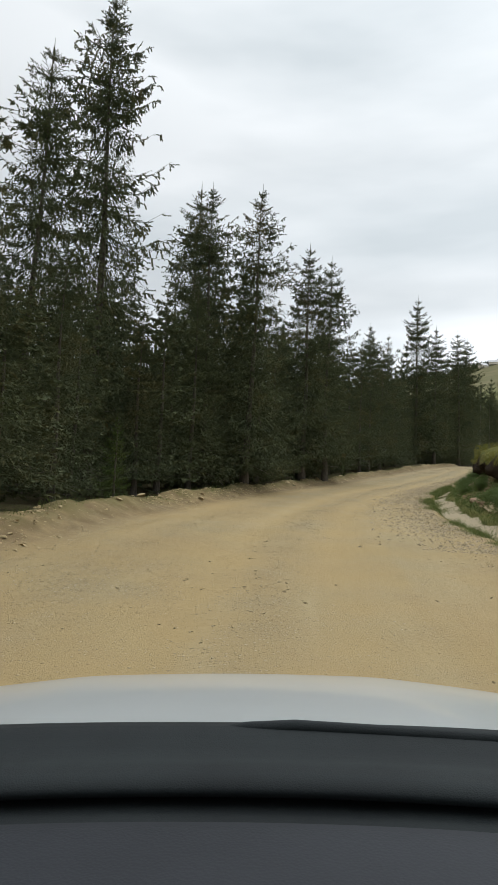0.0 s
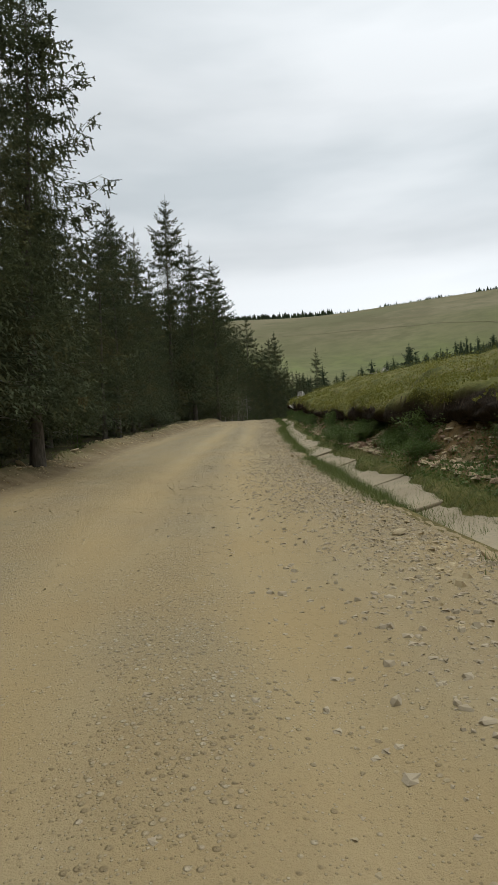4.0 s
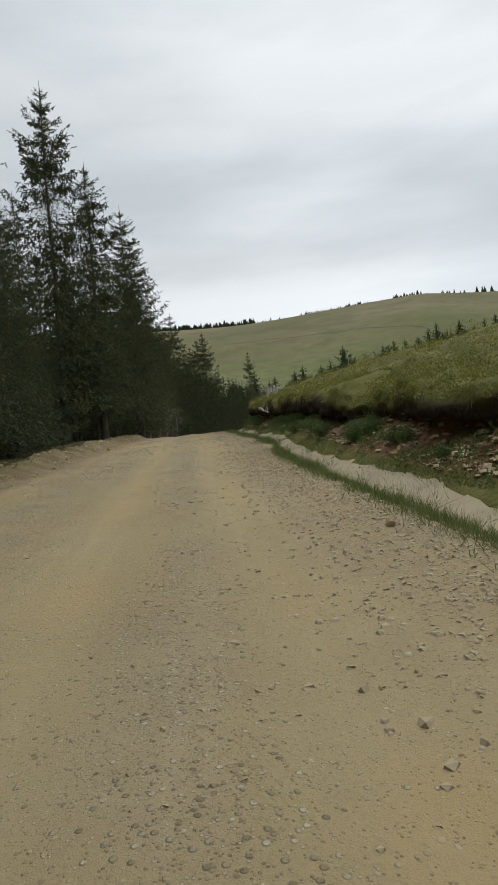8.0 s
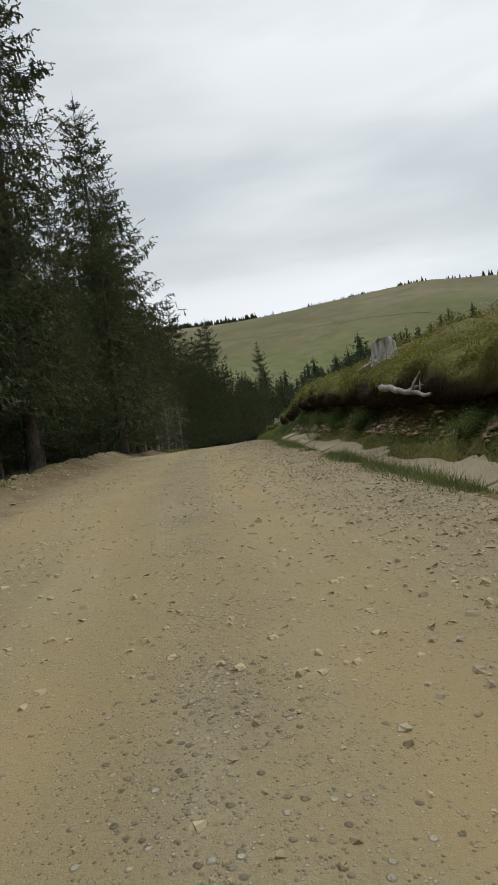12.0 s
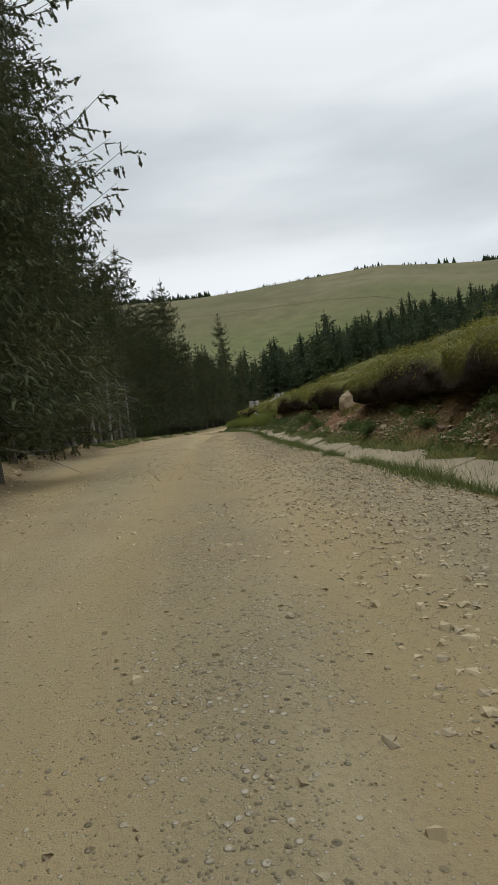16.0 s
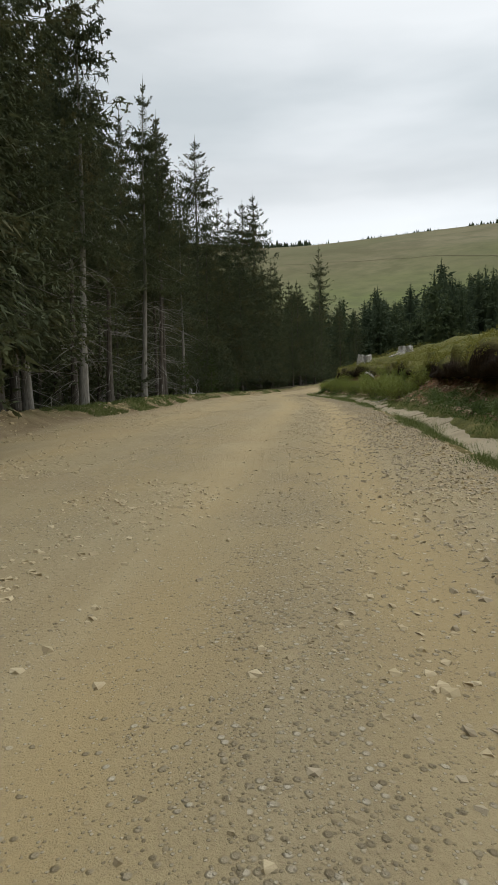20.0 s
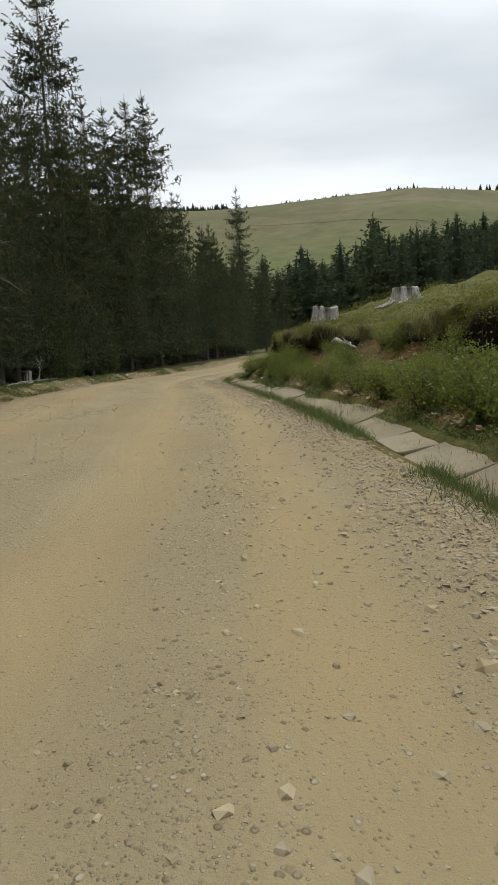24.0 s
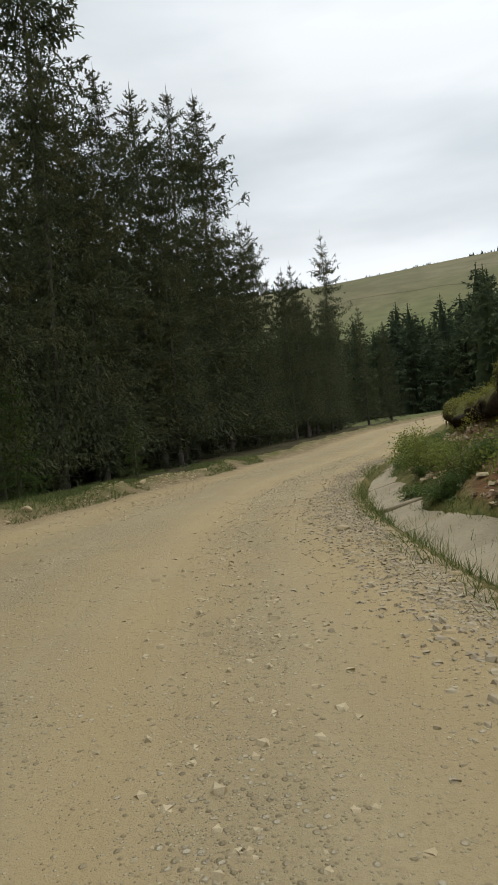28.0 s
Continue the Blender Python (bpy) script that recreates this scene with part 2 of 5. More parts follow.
def meadow_material():
    m = Mat("hill_meadow", 0.95, 0.1)
    a = m.noise(0.006, 5, 0.6)
    b = m.noise(0.07, 6, 0.62)
    c = m.ramp(a, (0.34, (0.112, 0.110, 0.050)), (0.5, (0.150, 0.134, 0.070)), (0.66, (0.185, 0.157, 0.090)))
    c = m.mix(m.step(b, 0.42, 0.68, 0, 0.65), c, (0.118, 0.115, 0.056))
    c = m.mix(m.step(m.noise(0.021, 6, 0.62), 0.48, 0.62, 0, 0.6), c, (0.102, 0.094, 0.046))
    c = m.mix(m.math("MULTIPLY", m.attr("lush"), 0.9), c, m.mix(m.step(b, 0.4, 0.65), (0.122, 0.150, 0.045), (0.092, 0.108, 0.040)))
    return m.color(c).bump(b, 0.3, 0.5).m


def needle_material(name, dark, light, brown, through=0.12):
    m = Mat(name, 0.9, 0.08)
    loc = m.local()
    far = name.startswith("far")
    c = m.ramp(m.noise(0.7, 4, 0.6, loc), (0.32, dark), (0.66, light))
    c = m.mix(m.step(m.noise(0.6, 4, 0.55, m.pos), 0.52, 0.70, 0, 0.6), c, brown)
    c = m.mix(m.step(m.attr("tone") if far else m.each(), 0, 1, 0, 0.9 if far else 0.35), c, dark if far else light)
    return m.color(c).thin(through).m


def bark_material(name, a, b):
    m = Mat(name, 0.9, 0.15)
    v = m.stretch(m.local(), (9, 9, 1.6))
    n = m.noise(1.6, 6, 0.65, v)
    return m.color(m.ramp(n, (0.32, a), (0.68, b))).bump(n, 0.7, 0.03).m


def stone_material(name, a, b, c):
    m = Mat(name, 0.9, 0.2)
    loc = m.local()
    n = m.noise(3.2, 6, 0.6, loc)
    col = m.mix(m.step(m.each(), 0, 1, 0, 0.55), m.ramp(n, (0.3, a), (0.62, b)), c)
    col = m.mix(m.step(m.island(), 0, 1, 0, 0.5), col, a)
    return m.color(col).bump(m.noise(16, 6, 0.7, loc), 0.5, 0.02).m


def concrete_material():
    m = Mat("ditch_concrete", 0.9, 0.15)
    n1, n2 = m.noise(1.1, 5), m.noise(24, 5, 0.7)
    c = m.ramp(n1, (0.3, (0.262, 0.210, 0.132)), (0.55, (0.345, 0.284, 0.185)), (0.75, (0.268, 0.205, 0.115)))
    c = m.mix(m.step(m.each(), 0, 1, 0, 0.3), c, (0.36, 0.31, 0.215))
    c = m.mix(m.step(n2, 0.45, 0.75, 0, 0.4), c, (0.115, 0.10, 0.07))
    return m.color(c).bump(n2, 0.35, 0.01).m


def leaf_material(name, a, b, through=0.3):
    m = Mat(name, 0.6, 0.3)
    c = m.mix(m.math("ADD", m.math("MULTIPLY", m.island(), 0.4), m.step(m.noise(0.9, 5, 0.6), 0.34, 0.66, 0.0, 0.6)), a, b)
    c = m.mix(m.step(m.each(), 0, 1, 0, 0.3), c, a)
    return m.color(c).thin(through).m


def weathered_material():
    m = Mat("weathered_wood", 0.85, 0.2)
    v = m.stretch(m.local(), (14, 14, 2.0))
    n = m.noise(1.5, 6, 0.65, v)
    c = m.ramp(n, (0.3, (0.17, 0.15, 0.125)), (0.5, (0.40, 0.375, 0.335)), (0.75, (0.58, 0.555, 0.51)))
    c = m.mix(m.step(m.noise(2.5, 3, 0.5, m.local()), 0.52, 0.7, 0, 0.6), c, (0.16, 0.13, 0.10))
    return m.color(c).bump(n, 0.8, 0.03).m


MAT = {
    "gravel": gravel_material(), "soil": soil_material(), "floor": forest_floor_material(), "meadow": meadow_material(),
    "needles": needle_material("spruce_needles", (0.056, 0.069, 0.044), (0.112, 0.126, 0.062), (0.175, 0.138, 0.058), 0.22),
    "far_needles": needle_material("far_spruce_needles", (0.052, 0.070, 0.042), (0.110, 0.138, 0.064), (0.13, 0.138, 0.058), 0.3),
    "young_needles": needle_material("young_spruce_needles", (0.05, 0.075, 0.022), (0.09, 0.12, 0.035), (0.10, 0.11, 0.035)),
    "bark": bark_material("spruce_bark", (0.055, 0.045, 0.035), (0.16, 0.14, 0.115)),
    "dead_bark": bark_material("dead_spruce_bark", (0.16, 0.145, 0.12), (0.34, 0.32, 0.28)),
    "stone": stone_material("limestone", (0.33, 0.275, 0.20), (0.50, 0.43, 0.33), (0.56, 0.51, 0.42)),
    "grit": stone_material("road_grit", (0.23, 0.178, 0.10), (0.37, 0.295, 0.175), (0.45, 0.385, 0.27)),
    "rubble": stone_material("road_rubble", (0.33, 0.252, 0.132), (0.46, 0.365, 0.215), (0.53, 0.445, 0.30)),
    "shoulder": stone_material("shoulder_stone", (0.25, 0.196, 0.12), (0.40, 0.325, 0.205), (0.50, 0.44, 0.335)),
    "boulder": stone_material("boulder_stone", (0.20, 0.14, 0.080), (0.44, 0.345, 0.215), (0.46, 0.375, 0.25)),
    "red_stone": stone_material("reddish_stone", (0.16, 0.085, 0.05), (0.32, 0.20, 0.12), (0.42, 0.33, 0.23)),
    "track": Mat("worn_track").color((0.150, 0.134, 0.072)).m, "concrete": concrete_material(), "turf": turf_material(), "wood": weathered_material(),
    "grass": leaf_material("verge_grass", (0.088, 0.118, 0.030), (0.190, 0.215, 0.068), 0.4),
    "dry_grass": leaf_material("dry_grass", (0.15, 0.14, 0.05), (0.27, 0.225, 0.105)),
    "shrub": leaf_material("shrub_leaves", (0.105, 0.145, 0.030), (0.275, 0.290, 0.062), 0.45),
    "heath": leaf_material("bilberry_leaves", (0.112, 0.122, 0.022), (0.250, 0.228, 0.050), 0.42),
    "herb": leaf_material("herb_leaves", (0.062, 0.105, 0.026), (0.150, 0.200, 0.052), 0.35),
    "twig": bark_material("twig_bark", (0.07, 0.05, 0.035), (0.16, 0.12, 0.085)),
}


# ---- plan of the road ----
TRACK = [
    (-2.0, -34.0, -1.6), (-0.9, -14.0, -0.7), (0.0, 0.0, 0.0), (0.1, 5.7, 0.12), (1.7, 16.7, 0.91), (4.7, 26.6, 1.71), (8.7, 36.6, 2.54),
    (13.1, 46.1, 3.44), (17.4, 55.2, 4.41), (20.8, 62.2, 5.33), (24.8, 71.4, 6.21), (30.0, 81.0, 7.12), (35.7, 90.3, 7.6),
    (40.8, 98.4, 7.99), (47.1, 108.0, 8.5), (53.3, 117.4, 8.85), (57.1, 123.9, 9.1), (60.3, 130.0, 9.3), (64.5, 138.5, 9.6),
    (68.5, 144.0, 9.8), (74.0, 149.5, 10.1), (81.0, 156.0, 10.5), (89.0, 164.0, 11.1), (98.0, 172.0, 11.8), (110.0, 180.0, 12.7),
    (130.0, 190.0, 14.2), (160.0, 200.0, 16.5),
]


def track_line(step=0.4):
    p = np.array(TRACK)
    p = np.vstack([2 * p[0] - p[1], p, 2 * p[-1] - p[-2]])
    out = []
    for i in range(1, len(p) - 2):
        n = max(2, int(np.linalg.norm(p[i + 1, :2] - p[i, :2]) / step))
        f = np.linspace(0, 1, n, endpoint=False)[:, None]
        a, b, c, d = p[i - 1:i + 3]
        out.append(0.5 * (2 * b + (c - a) * f + (2 * a - 5 * b + 4 * c - d) * f ** 2 + (3 * b - a - 3 * c + d) * f ** 3))
    return np.vstack(out)


LINE = track_line()
LEN = np.concatenate([[0], np.cumsum(np.linalg.norm(np.diff(LINE[:, :2], axis=0), axis=1))])
LEN -= LEN[np.argmin(np.abs(LINE[:, 1]) + np.abs(LINE[:, 0]))]
DIR = np.gradient(LINE[:, :2], axis=0)
DIR /= np.linalg.norm(DIR, axis=1)[:, None]
NRM = np.stack([DIR[:, 1], -DIR[:, 0]], 1)
SLOPE = np.gradient(LINE[:, 2], LEN)


def along(x, y):
    """Metres along the track, metres to its right and the track's height, for arrays of places."""
    q = np.stack([np.ravel(x), np.ravel(y)], 1)
    idx = np.empty(len(q), int)
    for i in range(0, len(q), 4000):
        d = ((q[i:i + 4000, None, :] - LINE[None, ::2, :2]) ** 2).sum(2)
        idx[i:i + 4000] = d.argmin(1) * 2
    rel = q - LINE[idx, :2]
    return LEN[idx] + (rel * DIR[idx]).sum(1), (rel * NRM[idx]).sum(1), LINE[idx, 2] + (rel * DIR[idx]).sum(1) * SLOPE[idx]


def at_track(s, u):
    """Places s metres along the track and u metres to its right: x, y and the track's height."""
    s, u = np.broadcast_arrays(np.asarray(s, float), np.asarray(u, float))
    c = [np.interp(s, LEN, v) for v in (LINE[:, 0], LINE[:, 1], LINE[:, 2], NRM[:, 0], NRM[:, 1])]
    return c[0] + u * c[3], c[1] + u * c[4], c[2]


def hash_noise(x, y, scale, seed=0):
    """Smooth value noise, -1 to 1, for arrays."""
    x, y = np.asarray(x) / scale + seed * 17.3, np.asarray(y) / scale - seed * 9.1
    xi, yi = np.floor(x), np.floor(y)
    fx, fy = x - xi, y - yi
    fx, fy = fx * fx * (3 - 2 * fx), fy * fy * (3 - 2 * fy)

    def h(a, b):
        v = np.sin(a * 127.1 + b * 311.7 + seed * 74.7) * 43758.5453
        return (v - np.floor(v)) * 2 - 1

    return (h(xi, yi) * (1 - fx) + h(xi + 1, yi) * fx) * (1 - fy) + (h(xi, yi + 1) * (1 - fx) + h(xi + 1, yi + 1) * fx) * fy


def road_bump(x, y):
    return 0.02 * hash_noise(x, y, 0.9, 1) + 0.03 * hash_noise(x, y, 3.2, 2)


def bank_bump(x, y, r):
    soft = np.clip((r - 1.3) / 0.5, 0, 1)
    return soft * (0.10 * hash_noise(x, y, 0.4, 4) + 0.16 * hash_noise(x, y, 1.5, 5) + 0.05 * hash_noise(x, y, 0.2, 16)) + np.clip((r - 3) / 4, 0, 1) * 0.25 * hash_noise(x, y, 4.5, 6) + np.clip((r - 2.8) / 0.6, 0, 1) * (0.34 * np.abs(hash_noise(x, y, 1.5, 17)) + 0.16 * np.abs(hash_noise(x, y, 0.7, 18)))


def left_edge(s):
    return np.interp(s, [-40, 0, 13, 27, 40, 49, 55, 64, 70, 85, 93, 104, 112, 140, 150, 158, 168, 260], [-5.2, -4.9, -4.7, -4.4, -4.4, -4.9, -4.8, -4.1, -3.3, -3.3, -4.0, -6.8, -7.5, -7.4, -6.1, -5.1, -4.9, -5.0])


def right_edge(s):
    return np.interp(s, [-40, 5, 14, 20, 27, 60, 76, 82, 110, 125, 145, 160, 175, 260], [4.6, 4.6, 3.9, 3.2, 2.6, 2.4, 3.0, 2.7, 2.2, 2.0, 1.6, 1.45, 1.6, 2.0])


def notch_at(s):
    """The gap in the sod where the big boulder stands out."""
    return np.exp(-((np.asarray(s) - 103.9) / 1.9) ** 2)


def lip_at(s):
    """How far behind the road's edge the sod hangs over the cut."""
    return np.interp(s, [0, 40, 60, 75, 88, 105, 118, 128, 138, 147, 148.6, 152, 158, 170], [2.7, 2.5, 2.3, 1.95, 2.4, 2.75, 2.6, 2.9, 3.4, 4.1, 3.1, 3.0, 3.2, 2.8]) + 0.22 * hash_noise(s, s * 0, 2.6, 5) + 1.0 * notch_at(s)


def bank_height(s):
    return np.interp(s, [-40, 0, 12, 25, 45, 68, 76, 82, 96, 120, 138, 146, 153, 158, 164, 170, 185], [0.5, 0.6, 0.8, 1.2, 1.0, 0.95, 0.95, 1.05, 1.12, 1.15, 1.25, 1.5, 1.45, 1.25, 0.95, 0.75, 0.5])


def near_height(s, u):
    """Height over the track: road with ruts, ditch, cut bank and slope to the right, berm and forest floor to the left."""
    e, l = right_edge(s), left_edge(s)
    r = u - e
    bh, lip = bank_height(s), lip_at(s)
    right = np.interp(r, [0, 0.3, 0.42, 1.22, 1.35], [0, -0.01, -0.19, 0.04, 0.16])
    slump = np.interp(s, [14, 22, 38, 44, 54, 60, 76, 82, 108, 114, 122, 128, 150, 154, 172], [0.4, 1, 1, 0.6, 0.6, 1, 1, 0.6, 0.6, 0.8, 0.8, 0.5, 0.5, 0.7, 0.7])
    right = right + 0.20 * slump * np.clip((r - 0.90 - 0.16 * hash_noise(s, r, 1.1, 63) - 0.10 * hash_noise(s, r, 0.35, 64)) / 0.2, 0, 1) * np.clip((1.7 - r) / 0.35, 0, 1)
    rise = np.clip((r - 1.35) / (lip - 1.35), 0, 1)
    right = right + (bh - 0.16) * rise ** 1.1
    over = np.clip(r - lip, 0, 99)
    slope = np.interp(over, [0, 2.7, 9.7, 14, 40], [0, 0.80, 2.25, 2.75, 4.2]) * np.interp(s, [-40, 100, 150, 165, 190], [1, 1, 0.85, 0.75, 0.4])
    right = right + 0.55 * (1 - np.exp(-over / 0.35)) * np.interp(s, [150, 175], [1, 0.4]) + slope
    q = l - u
    berm = np.interp(s, [0, 95, 110, 145, 155], [0.36, 0.36, 0.36, 0.34, 0.28]) * (1 + 0.3 * hash_noise(s, s * 0, 1.9, 61) + 0.3 * hash_noise(s, u, 0.45, 62))
    left = np.interp(q, [-0.6, -0.2, 0.5, 1.2, 2.2, 8, 40], [0, 0.14, 1.0, 0.85, 0.6, -0.3, -5.0]) * berm
    rut = -0.05 * np.exp(-((u + 0.95) / 0.4) ** 2) - 0.05 * np.exp(-((u - 0.75) / 0.4) ** 2) - 0.04 * np.exp(-((u + 4.2) / 0.5) ** 2)
    return np.where(r > 0, right, np.where(q > -0.6, left, rut))


def far_height(x, y):
    """The valley side and the bare hill behind it."""
    dx, dy = x - 60, y - 130
    r, az = np.hypot(dx, dy), np.degrees(np.arctan2(dx, dy))
    top = np.interp(az, [-180, -60, -20, 5, 22, 50, 60, 75, 95, 130, 180], [60, 60, 90, 175, 236, 243, 220, 224, 170, 90, 60])
    ridge = np.interp(r, [0, 120, 230, 420, 620, 800, 900, 1100, 4200], [10, 15, 26, 0.36e3 * 0.24, 160, 222, 240, 235, 60])
    z = 10 + (ridge - 10) * (top / 243.0)
    return z + 5 * hash_noise(x, y, 160, 3) * np.clip(r / 500, 0, 1)


def height(x, y):
    shape = np.shape(x)
    s, u, z = along(x, y)
    n = z + near_height(s, np.clip(u, -34, 30))
    f = far_height(np.ravel(x), np.ravel(y))
    w = np.clip((np.abs(u) - 24) / 60, 0, 1) ** 2
    w = np.maximum(w, np.clip((s - 215) / 40, 0, 1))
    w = w * w * (3 - 2 * w)
    return (n * (1 - w) + f * w).reshape(shape)


def surface(x, y):
    """The ground's height with its bumps."""
    s, u, _ = along(x, y)
    r = u - right_edge(s)
    bump = np.where(r > 0.2, bank_bump(x, y, r), np.where(u > left_edge(s) - 0.9, road_bump(x, y) * np.clip(-r / 0.5, 0, 1), 0.0))
    return height(x, y) + np.where((s > -33) & (s < 236), bump, 0.0)


def ground_at(x, y):
    return float(surface(np.array([x]), np.array([y]))[0])


# ---- builders ----
def mesh_from(name, verts, faces, mat, smooth=False, attrs=None):
    """A mesh from arrays: triangles or quads of one size."""
    verts, faces = np.asarray(verts, np.float32), np.asarray(faces, np.int32)
    me = bpy.data.meshes.new(name)
    n, k = faces.shape
    me.vertices.add(len(verts))
    me.vertices.foreach_set("co", verts.ravel())
    me.loops.add(n * k)
    me.loops.foreach_set("vertex_index", faces.ravel())
    me.polygons.add(n)
    me.polygons.foreach_set("loop_start", np.arange(0, n * k, k, dtype=np.int32))
    me.polygons.foreach_set("use_smooth", np.full(n, smooth))
    me.update(calc_edges=True)
    for key, vals in (attrs or {}).items():
        a = me.attributes.new(key, "FLOAT", "POINT")
        a.data.foreach_set("value", np.asarray(vals, np.float32).ravel())
    me.materials.append(mat)
    return me


def sheet(name, xs, ys, zs, mat, attrs=None):
    """A grid of places as one smooth mesh."""
    r, c = xs.shape
    i = np.arange(r * c).reshape(r, c)
    f = np.stack([i[:-1, :-1], i[:-1, 1:], i[1:, 1:], i[1:, :-1]], -1).reshape(-1, 4)
    return mesh_from(name, np.stack([xs, ys, zs], -1).reshape(-1, 3), f, mat, True, attrs)


def part(name, data, parent, label=""):
    ob = new(name, data)
    ob.parent = parent
    return tagged(ob, label)


def tube(points, radii, sides=7):
    """Verts and quads of a tube along points."""
    p, rad = np.asarray(points, float), np.asarray(radii, float)
    d = np.gradient(p, axis=0)
    d /= np.linalg.norm(d, axis=1)[:, None] + 1e-9
    ref = np.where(np.abs(d[:, 2:3]) > 0.9, np.array([[1.0, 0, 0]]), np.array([[0, 0, 1.0]]))
    a = np.cross(d, ref)
    a /= np.linalg.norm(a, axis=1)[:, None]
    b = np.cross(d, a)
    th = np.linspace(0, 2 * np.pi, sides, endpoint=False)
    v = p[:, None, :] + rad[:, None, None] * (np.cos(th)[None, :, None] * a[:, None, :] + np.sin(th)[None, :, None] * b[:, None, :])
    i = np.arange(len(p) * sides).reshape(len(p), sides)
    j = np.roll(i, -1, axis=1)
    return v.reshape(-1, 3), np.stack([i[:-1], j[:-1], j[1:], i[1:]], -1).reshape(-1, 4)


def joined(pieces):
    """Several (verts, faces) as one."""
    vs, fs, n = [], [], 0
    for v, f in pieces:
        vs.append(v)
        fs.append(f + n)
        n += len(v)
    return np.vstack(vs), np.vstack(fs)


# ---- ground and road ----
def road_mesh():
    s = np.arange(-33, 238, 0.42)
    f = np.linspace(0, 1, 70)
    S, Fr = np.meshgrid(s, f, indexing="ij")
    U = (left_edge(S) - 1.0) * (1 - Fr) + (right_edge(S) + 0.35) * Fr
    x, y, z = at_track(S, U)
    z = z + near_height(S, U) + road_bump(x, y) * np.clip((right_edge(S) - U) / 0.5, 0, 1)
    z[:, 0] -= 0.35
    z[:, -1] -= 0.06
    mid = np.exp(-((U + 0.1) / 0.45) ** 2) + np.exp(-((U + 2.6) / 0.9) ** 2) * 0.8
    loose = np.clip(mid + np.clip(1 - (right_edge(S) - U) / 1.3, 0, 1) + np.clip(1 - (U - left_edge(S)) / 1.6, 0, 1), 0, 1)
    loose = np.clip(loose + 0.5 * hash_noise(x, y, 1.3, 8), 0, 1)
    q = left_edge(S) - U
    wander = U + 0.28 * hash_noise(S, S * 0, 17, 81) + 0.10 * hash_noise(S, S * 0, 5, 82)
    worn = np.exp(-((wander + 0.95) / 0.42) ** 2) + np.exp(-((wander - 0.78) / 0.42) ** 2) + 0.95 * np.exp(-((wander - np.maximum(-4.3, left_edge(S) + 1.0)) / 0.65) ** 2)
    worn = np.clip(worn * (0.95 + 0.5 * hash_noise(S, U, 6, 83)) + 0.15 * hash_noise(x, y, 0.7, 84), 0, 1)
    loose = loose * (1 - 0.85 * worn)
    turf = np.clip((q + 0.1) / 0.5, 0, 1) * np.interp(S, [0, 30, 60, 118, 126], [0.5, 0.7, 0.3, 0.35, 1.0])
    return sheet("road", x, y, z, MAT["gravel"], {"loose": loose, "worn": worn, "side": U, "run": S, "turf": turf, "berm": np.clip((q + 0.75) / 0.6, 0, 1)})


road = tagged(new("road", road_mesh()), "yellowish compacted gravel road with wheel ruts", "road", kind="structure")


def bank_mesh():
    s = np.arange(-33, 236, 0.36)
    r = np.concatenate([np.linspace(0.1, 4.0, 46), np.linspace(4.1, 9, 30), np.linspace(9.4, 26, 30)])
    S, Rr = np.meshgrid(s, r, indexing="ij")
    U = right_edge(S) + Rr
    x, y, z = at_track(S, U)
    nh = near_height(S, U)
    z = z + nh + bank_bump(x, y, Rr)
    z[:, -1] -= 1.2
    bare = np.clip((Rr - 1.25) / 0.2, 0, 1) * np.clip((lip_at(S) + 0.3 - Rr) / 0.3, 0, 1)
    patch = np.clip(0.75 + 0.9 * hash_noise(x, y, 2.6, 9), 0, 1)
    return sheet("bank", x, y, z, MAT["soil"], {"bare": np.clip(bare * patch * np.interp(S, [26, 46], [0.35, 1.0]) + 0.35 * np.clip(1 - Rr / 0.7, 0, 1), 0, 1)})


bank = tagged(new("cut_bank", bank_mesh()), "reddish earth cut bank under a grassy slope", "bank", kind="structure")


def forest_floor_mesh():
    s = np.arange(-33, 236, 0.6)
    q = np.concatenate([np.linspace(0.75, 3, 12), np.linspace(3.5, 38, 30)])
    S, Q = np.meshgrid(s, q, indexing="ij")
    U = left_edge(S) - Q
    x, y, z = at_track(S, U)
    z = z + near_height(S, U) - 0.05 + np.clip(Q - 0.7, 0, 1) * (0.10 * hash_noise(x, y, 0.7, 4) + 0.2 * hash_noise(x, y, 3, 5))
    z[:, -1] -= 1.2
    return sheet("forest_floor", x, y, z, MAT["floor"])


tagged(new("forest_floor", forest_floor_mesh()), "dark needle-strewn forest floor beside the road", "ground", kind="structure")


def ground_mesh():
    rad = np.concatenate([np.linspace(0, 260, 66), np.geomspace(268, 4300, 70)])
    th = np.radians(np.arange(0, 361, 1.5))
    R_, T_ = np.meshgrid(rad, th, indexing="ij")
    x, y = 55 + R_ * np.sin(T_), 110 + R_ * np.cos(T_)
    z = height(x, y)
    s, u, _ = along(x, y)
    s, u = s.reshape(x.shape), u.reshape(x.shape)
    z = z - np.where((u > left_edge(s) - 35) & (u < right_edge(s) + 23) & (s > -33) & (s < 236), 1.6, 0.0)
    az = np.degrees(np.arctan2(x - 60, y - 130))
    far = np.hypot(x - 60, y - 130)
    lush = np.clip((615 + 40 * np.sin(az / 7) - far) / 170, 0, 1) * np.clip(0.75 + 0.5 * hash_noise(x, y, 70, 2) + 0.2 * hash_noise(x, y, 22, 21), 0, 1)
    return sheet("ground", x, y, z, MAT["meadow"], {"lush": lush})


tagged(new("ground", ground_mesh()), "open green and straw-coloured mountain meadow", "ground", kind="structure")


